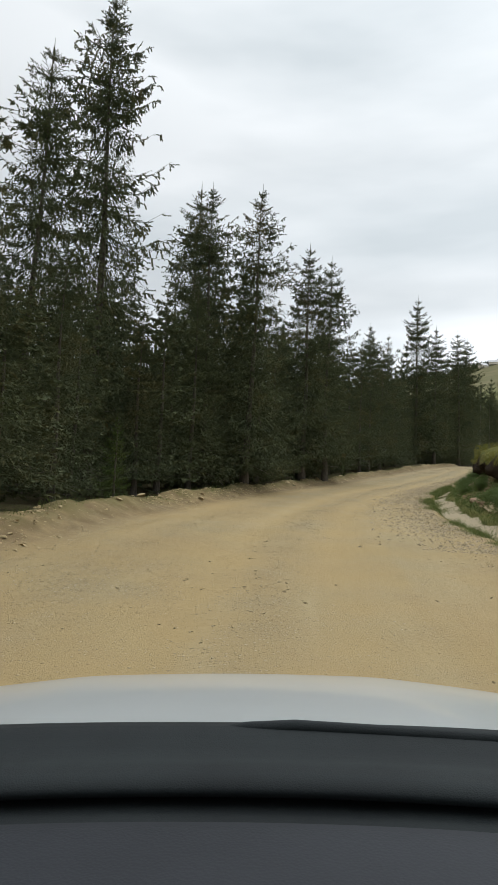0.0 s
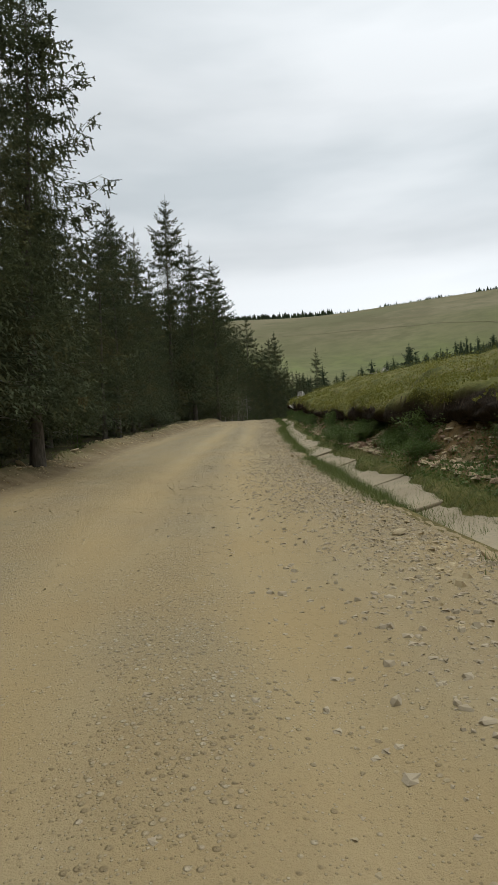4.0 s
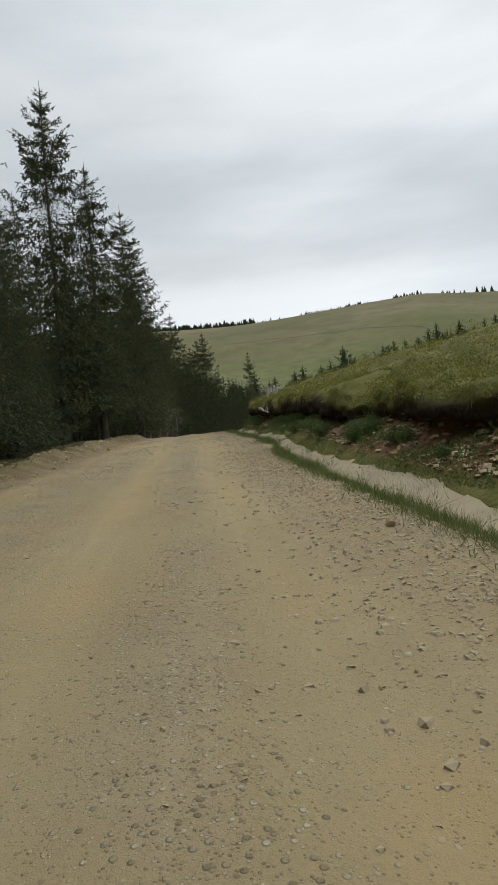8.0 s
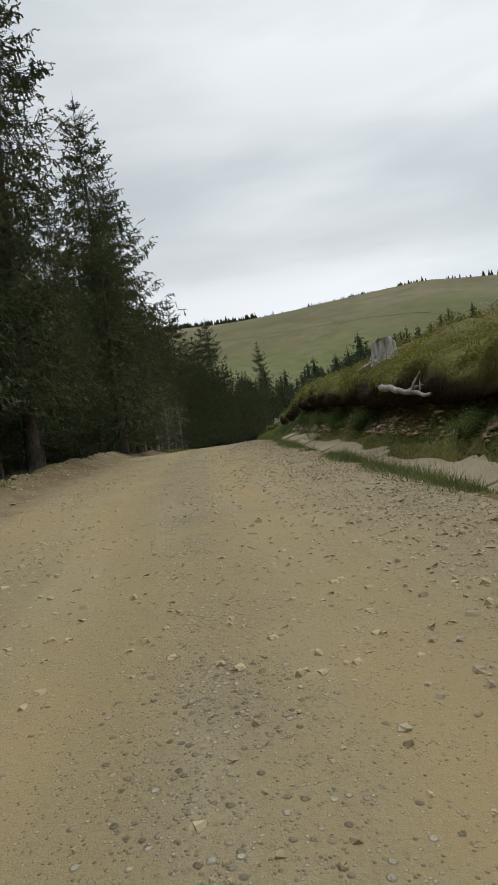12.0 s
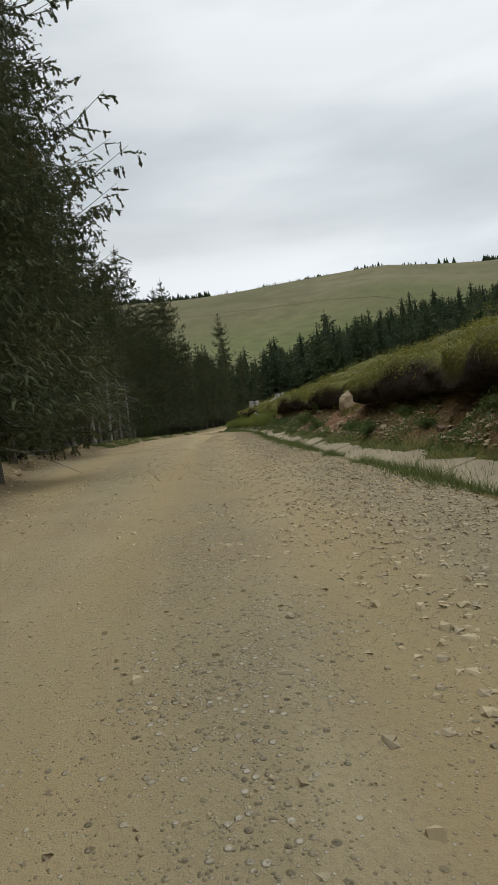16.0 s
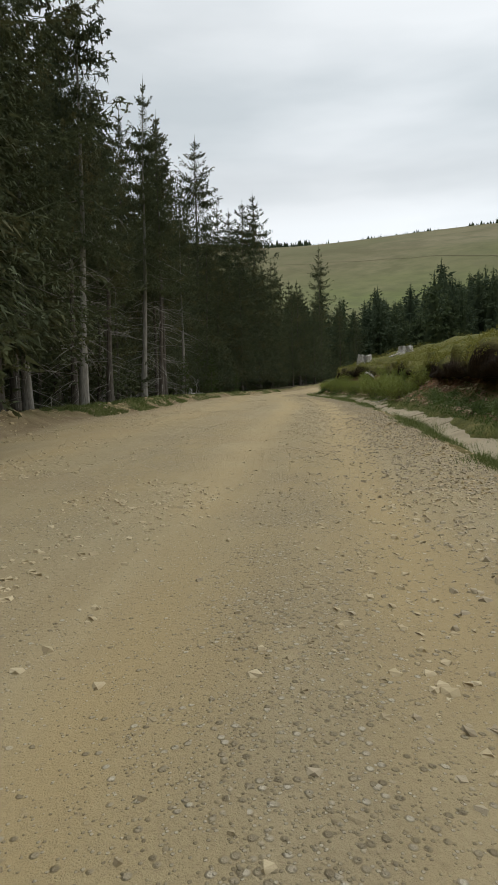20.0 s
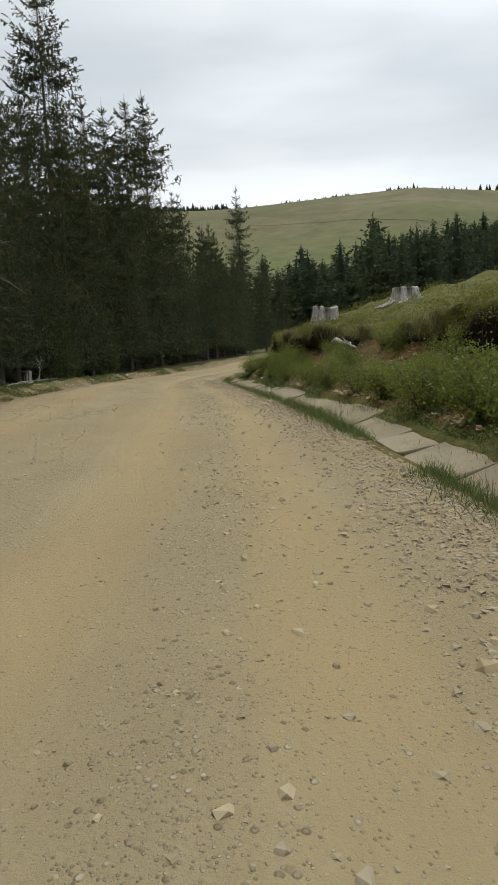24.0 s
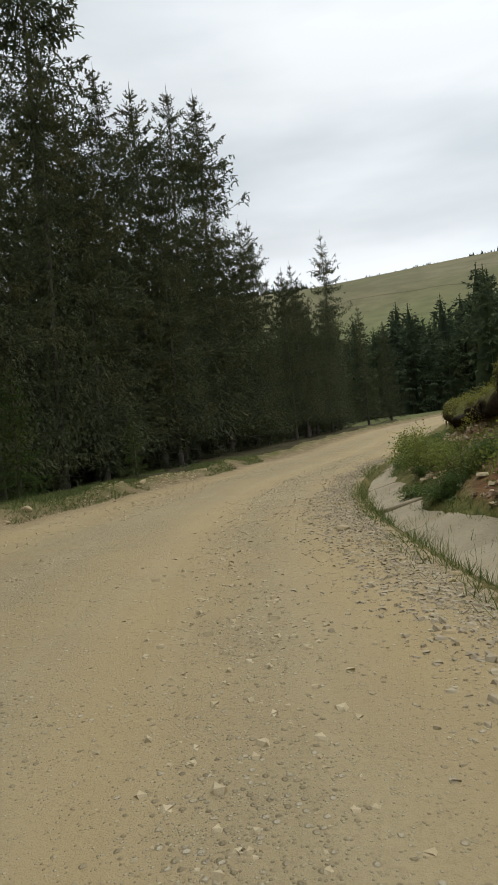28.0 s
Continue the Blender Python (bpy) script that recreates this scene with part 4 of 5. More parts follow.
# ---- stones ----
def stone_shape(rng, level=1, flat=0.65):
    bm = bmesh.new()
    bmesh.ops.create_icosphere(bm, subdivisions=level, radius=1.0)
    cut = [unit(rng.normal(0, 1, (1, 3)))[0] for _ in range(11)]
    for v in bm.verts:
        c = np.array(v.co)
        for n in cut:
            over = c @ n - 0.56
            if over > 0:
                c = c - n * over * 0.96
        v.co = Vector(c * np.array([1, rng.uniform(0.97, 1.03) * 0.82, flat]))
    vs = np.array([v.co[:] for v in bm.verts])
    fs = np.array([[v.index for v in f.verts] for f in bm.faces])
    bm.free()
    return vs, fs


rng = np.random.default_rng(3)
SHAPES = [stone_shape(rng, 2, f) for f in (0.6, 0.75, 0.5, 0.9, 0.65)]
GRIT = []
for f in (0.42, 0.6, 0.38, 0.5):
    th = np.arange(5) * 1.2566 + rng.normal(0, 0.2, 5)
    ring = np.stack([np.cos(th), np.sin(th), np.full(5, -0.35)], 1) * rng.uniform(0.75, 1.15, (5, 1))
    th = np.arange(3) * 2.094 + rng.uniform(0, 1.2)
    cap = np.stack([np.cos(th) * 0.74, np.sin(th) * 0.74, 0.75 + rng.normal(0, 0.22, 3)], 1) + rng.normal(0, 0.1, (3, 3))
    near_cap = [int(np.argmin(((cap[:, :2] - r[:2]) ** 2).sum(1))) for r in ring]
    fs = [(5, 6, 7)]
    for i in range(5):
        j = (i + 1) % 5
        fs.append((i, j, 5 + near_cap[i]))
        if near_cap[j] != near_cap[i]:
            fs.append((j, 5 + near_cap[j], 5 + near_cap[i]))
    GRIT.append((np.vstack([ring, cap]) * (1, 0.85, f), np.array(fs)))


def scatter_stones(name, label, xs, ys, sizes, mat, rng, sink=0.25):
    vs, fs, n = [], [], 0
    z = surface(xs, ys)
    for i, (x, y, h, r) in enumerate(zip(xs, ys, z, sizes)):
        v, f = GRIT[i % len(GRIT)]
        a = rng.uniform(0, 6.28)
        c, q = np.cos(a), np.sin(a)
        w = v * (r * rng.uniform(0.7, 1.3), r, r * rng.uniform(0.5, 0.95))
        w = np.stack([w[:, 0] * c - w[:, 1] * q + x, w[:, 0] * q + w[:, 1] * c + y, w[:, 2] + h + r * (0.3 - sink)], 1)
        vs.append(w)
        fs.append(f + n)
        n += len(v)
    return tagged(new(name, mesh_from(name, np.vstack(vs), np.vstack(fs), mat)), label, "gravel", kind="stuff")


n = 60000
s = rng.uniform(2, 172, n)
pick = rng.random(n)
u = np.where(pick < 0.42, right_edge(s) - np.abs(rng.normal(0, 0.8, n)),
             np.where(pick < 0.62, rng.normal(-0.1, 0.35, n), np.where(pick < 0.86, left_edge(s) + np.abs(rng.normal(0, 1.3, n)) - 0.3, rng.uniform(-5, 2, n))))
x, y, _ = at_track(s, u)
ok = hash_noise(s * 0.35, u, 0.7, 71) + rng.normal(0, 0.4, len(x)) > -0.05
x, y = x[ok], y[ok]
scatter_stones("loose_gravel", "loose pale gravel stones scattered over the road", x, y, 0.008 + 0.021 * rng.random(len(x)) ** 3, MAT["grit"], rng)
n = 22000
s = rng.uniform(6, 170, n)
u = np.where(rng.random(n) < 0.5, right_edge(s) - rng.normal(0.25, 0.35, n), left_edge(s) - rng.normal(0.3, 0.4, n))
x, y, _ = at_track(s, u)
ok = hash_noise(x, y, 1.3, 72) + rng.normal(0, 0.3, len(x)) > 0.0
x, y = x[ok], y[ok]
scatter_stones("verge_rubble", "broken pale stones piled along the road's edges", x, y, (0.013 + 0.050 * rng.random(len(x)) ** 3) * np.where(along(x, y)[1] < 0, 1.35, 1.0), MAT["rubble"], rng)
n = 44000
s = np.concatenate([rng.uniform(58, 112, n // 2), rng.uniform(108, 172, n // 2)])
u = np.where(s < 110, np.where(rng.random(n) < 0.5, rng.normal(-1.9, 0.55, n), rng.normal(1.2, 0.6, n)), np.where(rng.random(n) < 0.7, rng.uniform(-7.2, -2.4, n), rng.normal(-0.1, 0.35, n)))
ok = (hash_noise(s * 0.3, u, 0.8, 74) + rng.normal(0, 0.35, n) > 0.1) & (u < right_edge(s) - 0.1) & (u > left_edge(s))
x, y, _ = at_track(s[ok], u[ok])
scatter_stones("road_rubble", "bands of broken pale stones between the wheel ruts", x, y, 0.011 + 0.034 * rng.random(len(x)) ** 2.4, MAT["rubble"], rng)
n = 82000
s = rng.uniform(12, 168, n)
u = right_edge(s) - np.abs(rng.normal(0.0, 0.85, n)) * np.interp(s, [110, 135], [1.0, 0.5]) + 0.1
ok = 0.6 * hash_noise(s, u, 1.3, 75) + rng.normal(0, 0.5, n) > -0.25
x, y, _ = at_track(s[ok], u[ok])
scatter_stones("shoulder_stones", "loose pale and brown stones on the road's shoulder", x, y, 0.010 + 0.036 * rng.random(len(x)) ** 2.4, MAT["shoulder"], rng)
n = 9000
s = rng.uniform(4, 168, n)
u = right_edge(s) + 1.3 + rng.random(n) * (lip_at(s) - 1.3)
x, y, _ = at_track(s, u)
scatter_stones("bank_rubble", "small brown stones and rubble in the earth bank", x, y, 0.018 + 0.085 * rng.random(n) ** 2.4, MAT["red_stone"], rng, 0.1)
n = 17000
s = rng.uniform(12, 168, n)
u = right_edge(s) + 1.3 + rng.random(n) ** 1.1 * (lip_at(s) - 1.3)
x, y, _ = at_track(s, u)
ok = hash_noise(x, y, 1.4, 73) + rng.normal(0, 0.3, n) > 0.05
x, y = x[ok], y[ok]
scatter_stones("pale_rubble", "pale broken stones fallen down the earth bank", x, y, 0.016 + 0.085 * rng.random(len(x)) ** 2.6, MAT["rubble"], rng, 0.0)

STONES = [mesh_from("stone", v * (1, 1, 0.7), f, MAT["rubble"]) for v, f in SHAPES]
BOULDERS = [mesh_from("rock", v, f, MAT["boulder"]) for v, f in SHAPES[:3]]
BANK_STONES = [mesh_from("stone", v, f, MAT["red_stone"]) for v, f in SHAPES]


def stone(x, y, r, meshes, label, group, rng, up=0.25, squash=1.0):
    ob = new("stone", meshes[int(rng.integers(len(meshes)))])
    ob.matrix_basis = Matrix.LocRotScale((x, y, ground_at(x, y) + r * up), Euler((rng.normal(0, 0.25), rng.normal(0, 0.25), rng.uniform(0, 6.28))),
                                         (r * rng.uniform(0.85, 1.35), r * rng.uniform(0.8, 1.2), r * squash))
    return tagged(ob, label, "stone", group)


for _ in range(110):
    s = rng.uniform(3, 168)
    x, y, _z = (float(v) for v in at_track(s, left_edge(s) - max(-0.25, rng.normal(0.45, 0.4))))
    stone(x, y, 0.06 + 0.14 * rng.random() ** 2.2, STONES, "pale angular stone on the road's earth berm", "stones on the berm", rng)
for _ in range(80):
    s = rng.uniform(8, 165)
    x, y, _z = (float(v) for v in at_track(s, right_edge(s) - min(0.35, rng.normal(0.1, 0.2))))
    stone(x, y, 0.035 + 0.075 * rng.random() ** 2.5, STONES, "pale limestone at the gravel road's verge", "stones on the verge", rng)
for _ in range(100):
    s = rng.uniform(8, 165)
    x, y, _z = (float(v) for v in at_track(s, right_edge(s) + rng.uniform(1.35, float(lip_at(s)))))
    stone(x, y, 0.07 + 0.16 * rng.random() ** 2, BANK_STONES, "brownish stone lodged in the earth bank", "stones in the bank", rng, 0.1)

# the big boulder under the turf
bm = bmesh.new()
bmesh.ops.create_icosphere(bm, subdivisions=4, radius=1.0)
for v in bm.verts:
    c = np.array(v.co)
    for n_, d_ in (((0.7, -0.6, 0.2), 0.62), ((-0.8, -0.4, 0.1), 0.6), ((0.1, -0.9, -0.3), 0.66), ((0.2, 0.3, 0.9), 0.8), ((-0.5, 0.2, 0.85), 0.62), ((0.9, 0.3, 0.4), 0.7)):
        k = np.array(n_) / np.linalg.norm(n_)
        over = c @ k - d_
        if over > 0:
            c = c - k * over * 0.92
    c = c * (0.64, 0.56, 0.74)
    for n_, d_ in (((0.5, -0.3, 0.8), 0.22), ((-0.9, 0.1, 0.35), 0.12), ((0.2, -0.2, -0.95), 0.2)):
        k = np.array(n_) / np.linalg.norm(n_)
        gap = abs(c @ k - d_ + 0.05 * noise.noise(v.co * 4.0))
        c = c - np.array(v.normal) * 0.10 * max(0.0, 1 - gap / 0.045)
    c = c + np.array(v.normal) * (0.07 * noise.noise(v.co * 2.7) - 0.10 * max(0.0, 0.25 - abs(noise.noise(v.co * 1.9 + Vector((3, 1, 2))))))
    v.co = Vector(c)
me = bpy.data.meshes.new("boulder")
bm.to_mesh(me)
bm.free()
me.materials.append(MAT["boulder"])
boulder = tagged(new("boulder", me), "large fractured ochre boulder jutting out below the turf edge", "boulder")
boulder.matrix_basis = pose(43.7, 92.95, 8.98, 0, 8, 25)
ob = new("stone", BANK_STONES[0])
ob.matrix_basis = Matrix.LocRotScale((44.2, 92.35, 8.95), Euler((0.3, 0.2, 1)), (0.26, 0.2, 0.26))
tagged(ob, "brownish stone lodged beside the big boulder", "stone", "stones in the bank")
for s, r, size, turn in ((42.6, 1.72, 0.36, 0.4), (45.5, 2.0, 0.2, 2.0), (95.5, 1.5, 0.2, 1.1), (99.0, 2.3, 0.22, 0.2), (111.0, 2.0, 0.26, 1.9), (121.5, 1.9, 0.3, 0.7), (122.5, 1.7, 0.22, 2.6)):
    x, y, _z = (float(v) for v in at_track(s, float(right_edge(s)) + r))
    ob = new("rock", BOULDERS[int(s) % 3])
    ob.matrix_basis = Matrix.LocRotScale((x, y, ground_at(x, y) + size * 0.08), Euler((0.45, -0.1, turn)), (size * 1.3, size * 0.75, size * 0.5))
    tagged(ob, "pale flat rock lying in the earth bank", "rock", "rocks in the bank")

# ---- concrete ditch ----
ditch = tagged(new("drainage_ditch"), "roadside ditch lined with weathered concrete slabs", "ditch", kind="structure")


def slab_mesh(rng, long, wide=0.86, thick=0.09):
    """A concrete slab with worn corners, its upper face at z = 0."""
    c = 0.05 + 0.09 * rng.random(4)
    L, W = long / 2, wide / 2
    pts = [(-L + c[0], -W), (L - c[1], -W), (L, -W + c[1]), (L, W - c[2]), (L - c[2], W), (-L + c[3], W), (-L, W - c[3]), (-L, -W + c[0])]
    pts = [(a + rng.normal(0, 0.012), b + rng.normal(0, 0.012)) for a, b in pts]
    bm = bmesh.new()
    top = [bm.verts.new((a * 0.985, b * 0.985, 0)) for a, b in pts]
    mid = [bm.verts.new((a, b, -0.018)) for a, b in pts]
    low = [bm.verts.new((a, b, -thick)) for a, b in pts]
    bm.faces.new(top)
    for i in range(8):
        j = (i + 1) % 8
        bm.faces.new((top[j], top[i], mid[i], mid[j]))
        bm.faces.new((mid[j], mid[i], low[i], low[j]))
    bm.faces.new(low[::-1])
    me = bpy.data.meshes.new("slab")
    bm.to_mesh(me)
    bm.free()
    me.materials.append(MAT["concrete"])
    return me


rng = np.random.default_rng(14)
SLABS = [slab_mesh(rng, l) for l in (1.92, 1.9, 1.55, 1.93, 1.2)]
s = 6.0
while s < 176:
    i = int(rng.integers(len(SLABS)))
    long = (1.92, 1.9, 1.55, 1.93, 1.2)[i]
    mid = s + long / 2
    r = right_edge(mid)
    x, y, z = (float(v) for v in at_track(mid, r + 0.82))
    x2, y2, z2 = (float(v) for v in at_track(mid + 1, right_edge(mid + 1) + 0.82))
    fwd = Vector((x2 - x, y2 - y, z2 - z)).normalized()
    flat = Vector((fwd.y, -fwd.x, 0)).normalized()
    tilt = radians(16 + rng.normal(0, 2.2))
    across = (flat * math.cos(tilt) + Vector((0, 0, 1)) * math.sin(tilt)).normalized()
    up = across.cross(fwd).normalized()
    across = fwd.cross(up)
    m = Matrix((fwd, -across, up)).transposed().to_4x4()
    m = m @ Matrix.Rotation(rng.normal(0, 0.03), 4, "Z")
    m.translation = (x, y, z + 0.005 + rng.normal(0, 0.02))
    ob = part("slab", SLABS[i], ditch)
    ob.matrix_basis = m
    s += long + rng.uniform(0.012, 0.04)


# ---- turf, grass and shrubs ----
def turf_lip():
    """The sod that hangs over the cut, as a thick rolled edge."""
    s = np.arange(2, 172, 0.15)
    prof_r = np.array([1.5, 0.75, 0.2, -0.32, -0.60, -0.66, -0.45, 0.0, 0.4])
    prof_h = np.array([0.78, 0.70, 0.66, 0.54, 0.32, 0.06, -0.08, 0.05, 0.2])
    k = np.linspace(0, 8, 21)
    prof_r, prof_h = np.interp(k, np.arange(9), prof_r), np.interp(k, np.arange(9), prof_h)
    S, K = np.meshgrid(s, np.arange(21), indexing="ij")
    lip = lip_at(S)
    out = 1.05 + 0.6 * hash_noise(S, S * 0, 1.9, 12) + 0.3 * hash_noise(S, K * 0.36, 0.55, 13)
    R_ = lip + prof_r[K] * np.where(prof_r[K] < 0.3, np.clip(out, 0.15, 2) * np.interp(S, [2, 12, 40, 60, 74, 82, 122, 130, 146, 156], [0.5, 0.6, 0.7, 0.55, 0.55, 0.75, 0.75, 0.7, 0.7, 0.5]), 1)
    x, y, z = at_track(S, right_edge(S) + R_)
    fade = np.interp(S, [2, 12, 138, 150, 158, 172], [0.6, 1, 1, 0.8, 0.75, 0.5])
    R_ = R_ + 0.25 * notch_at(S)
    x, y, z = at_track(S, right_edge(S) + R_)
    z = z + bank_height(S) + prof_h[K] * fade * (0.9 + 0.45 * hash_noise(S, S * 0, 2.7, 15)) + np.clip(R_ - lip, 0, 9) * 0.25 + 0.06 * hash_noise(S, K * 0.4, 0.45, 14) - np.where(K == 0, 0.3, 0)
    # rounded cushions with creases between them
    puff = (0.42 * np.abs(hash_noise(S, K * 0.16, 1.25, 19)) + 0.18 * np.abs(hash_noise(S, K * 0.16, 0.55, 20))) * np.clip(1 - np.abs(K - 7) / 9, 0, 1)
    puff = puff * np.interp(S, [0, 50, 70], [0.6, 0.6, 1.0])
    out_r = puff * np.interp(K, [0, 4, 9, 14], [0.0, 0.5, 1.0, 0.8])
    x, y, _ = at_track(S, right_edge(S) + R_ - out_r)
    z = z + puff * np.interp(K, [0, 4, 8, 12, 16], [0.9, 0.9, 0.5, -0.3, -0.3])
    # bare: torn peat on the underside, which also carries the painted undercut shade
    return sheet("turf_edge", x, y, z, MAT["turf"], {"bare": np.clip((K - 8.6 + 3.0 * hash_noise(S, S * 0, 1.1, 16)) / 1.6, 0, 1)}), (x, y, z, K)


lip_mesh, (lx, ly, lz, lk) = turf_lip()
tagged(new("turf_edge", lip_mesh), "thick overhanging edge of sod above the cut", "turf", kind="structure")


def blades(name, label, x, y, z, tall, wide, mat, rng, lean=0.5, category="grass"):
    n = len(x)
    b = np.stack([x, y, z - 0.02], 1)
    d = np.stack([rng.normal(0, lean, n), rng.normal(0, lean, n), np.ones(n)], 1)
    t = b + unit(d) * tall[:, None]
    a = rng.uniform(0, 6.28, n)
    w = np.stack([np.cos(a), np.sin(a), a * 0], 1) * wide[:, None]
    v, f = slivers(b, t, w)
    return tagged(new(name, mesh_from(name, v, f, mat)), label, category, kind="stuff")


def right_side(n, lo, hi, rng, patch, cut, seed, power=1.0):
    """Random places between two distances behind the road's right edge, in patches."""
    s = rng.uniform(0, 176, n)
    r = lo + rng.random(n) ** power * (hi - lo)
    keep = hash_noise(s, r, patch, seed) > cut
    s, r = s[keep], r[keep]
    x, y, z = at_track(s, right_edge(s) + r)
    return s, x, y, z + near_height(s, right_edge(s) + r) + bank_bump(x, y, r)


rng = np.random.default_rng(23)
n = 210000
s = rng.uniform(0, 176, n)
r = np.clip(rng.normal(0.36, 0.2, n), -0.35, 0.85)
clump = 0.7 * hash_noise(s, r, 0.8, 31) + 0.45 * hash_noise(s, r, 2.7, 32)
keep = (clump > -0.36 + 0.6 * np.abs(r - 0.36)) & (rng.random(n) < np.interp(s, [138, 148, 160], [1.0, 0.35, 0.16]))
s, r, clump = s[keep], r[keep], clump[keep]
x, y, z = at_track(s, right_edge(s) + r)
blades("verge_grass", "fresh green grass strip between gravel and ditch", x, y, z + near_height(s, right_edge(s) + r), rng.uniform(0.06, 0.20, len(x)) * (1.15 + 0.85 * clump), rng.uniform(0.003, 0.007, len(x)), MAT["grass"], rng, 0.75)
s, x, y, z = right_side(110000, 0.86, 2.0, rng, 1.7, -0.35, 33, 1.7)
blades("bank_grass", "tufts of grass growing on the earth bank", x, y, z, rng.uniform(0.05, 0.17, len(x)), rng.uniform(0.003, 0.007, len(x)), MAT["grass"], rng, 0.8)
s, x, y, z = right_side(60000, 2.3, 13, rng, 3.0, -0.2, 41, 1.4)
blades("slope_grass", "straw-coloured old grass on the slope above", x, y, z, rng.uniform(0.05, 0.15, len(x)), rng.uniform(0.004, 0.008, len(x)), MAT["dry_grass"], rng, 0.9)
n = 40000
s = np.concatenate([rng.uniform(95, 172, n // 2), rng.uniform(0, 95, n // 2)])
u = left_edge(s) - rng.uniform(0.3, 2.2, n)
keep = hash_noise(s, u, 2.0, 43) > np.where(s > 130, -0.25, np.where(s > 95, 0.1, 0.25))
s, u = s[keep], u[keep]
x, y, z = at_track(s, u)
blades("forest_edge_grass", "sparse grass along the forest edge", x, y, z + near_height(s, u), rng.uniform(0.06, 0.2, len(x)), rng.uniform(0.004, 0.009, len(x)), MAT["grass"], rng, 0.8)
n = 170000
s = rng.uniform(122, 176, n)
q = -0.3 + rng.random(n) * np.interp(s, [140, 152], [2.6, 4.8])
u = left_edge(s) - q
keep = hash_noise(s, u * 1.6, 2.4, 44) + 0.5 * hash_noise(s, u, 0.6, 45) > -0.15
s, u = s[keep], u[keep]
x, y, z = at_track(s, u)
blades("berm_grass", "short yellow-green grass on the earth berm", x, y, z + near_height(s, u) + road_bump(x, y), rng.uniform(0.06, 0.2, len(x)), rng.uniform(0.007, 0.013, len(x)), MAT["grass"], rng, 0.9)
i = rng.integers(0, lx.shape[0], 4500)
hang = np.stack([lx[i, 9], ly[i, 9], lz[i, 9]], 1) + rng.normal(0, 0.06, (4500, 3))
d = unit(np.stack([rng.normal(0, 0.3, 4500), rng.normal(0, 0.3, 4500), -np.ones(4500)], 1)) * rng.uniform(0.06, 0.26, (4500, 1))
v, f = kites(hang, hang + d, rng.normal(0, 0.006, (4500, 3)))
tagged(new("hanging_roots", mesh_from("hanging_roots", v, f, MAT["twig"])), "dry grass and rootlets hanging from the torn sod", "grass", kind="stuff")

i, k = rng.integers(905, 1010, 5200), rng.integers(6, 10, 5200)
hang = np.stack([lx[i, k], ly[i, k], lz[i, k]], 1) + rng.normal(0, 0.05, (5200, 3)) + np.array([0, 0, 0.05])
d = unit(np.stack([rng.normal(-0.25, 0.3, 5200), rng.normal(-0.1, 0.3, 5200), -np.ones(5200)], 1)) * rng.uniform(0.12, 0.42, (5200, 1))
v, f = slivers(hang, hang + d, rng.normal(0, 0.004, (5200, 3)))
tagged(new("hanging_grass", mesh_from("hanging_grass", v, f, MAT["dry_grass"])), "straw-coloured grass fringe hanging over the torn peat bank", "grass", kind="stuff")


def leaf_cloud(name, label, p, lo, hi, mat, rng, up=0.75, slim=0.3, category="shrubs"):
    d = unit(rng.normal(0, 1, p.shape) + np.array([0, 0, up]))
    ln = rng.uniform(lo, hi, len(p))[:, None]
    w = unit(np.cross(d, rng.normal(0, 1, p.shape))) * ln * slim
    v, f = slivers(p, p + d * ln, w)
    return tagged(new(name, mesh_from(name, v, f, mat)), label, category, kind="stuff")


def on_lip(n, rng):
    i, j, f, g = rng.integers(0, lx.shape[0] - 1, n), np.clip(rng.integers(0, 11, n) - rng.integers(0, 5, n), 0, 9), rng.random(n), rng.random(n)

    def mixed(a):
        return (a[i, j] * (1 - f) + a[i + 1, j] * f) * (1 - g) + (a[i, j + 1] * (1 - f) + a[i + 1, j + 1] * f) * g

    return np.stack([mixed(lx), mixed(ly), mixed(lz)], 1)


rng = np.random.default_rng(29)
p = on_lip(210000, rng)
lump = np.clip(hash_noise(p[:, 0], p[:, 1] + p[:, 2], 0.75, 91) + 0.45 * hash_noise(p[:, 0], p[:, 1] + p[:, 2], 0.3, 92) + 0.25, 0, 1)
p = p[lump > 0.06]
lump = lump[lump > 0.06]
ls, lu, _ = along(p[:, 0], p[:, 1])
toward = np.stack(at_track(ls, lu - 1.0)[:2], 1) - p[:, :2]
amount = lump * 0.30 * rng.random(len(p)) ** 0.6
p = p + np.column_stack([toward * 0.55, np.full(len(p), 0.8)]) * amount[:, None]
s, x, y, z = right_side(190000, 2.4, 12, rng, 1.5, -2, 51, 1.5)
mound = np.clip(hash_noise(x, y, 1.15, 51) + 0.5 * hash_noise(x, y, 0.45, 52) + 0.3, 0, 1)
ok = mound > 0.1
q = np.stack([x, y, z + mound * 0.42 * rng.random(len(x)) ** 0.5], 1)[ok]
leaf_cloud("heath", "low bilberry cushions covering the bank's sod", np.vstack([p, q]), 0.028, 0.070, MAT["heath"], rng, 0.9, 0.30)
s, x, y, z = right_side(130000, 1.12, 2.1, rng, 1.2, 0.10, 55)
q = np.stack([x, y, z + 0.35 * rng.random(len(x)) ** 1.5 * np.clip(hash_noise(x, y, 0.6, 56) + 0.6, 0.1, 1)], 1)
leaf_cloud("bank_herbs", "leafy green herbs at the foot of the bank", q, 0.02, 0.06, MAT["herb"], rng, 0.4, 0.34, "herbs")


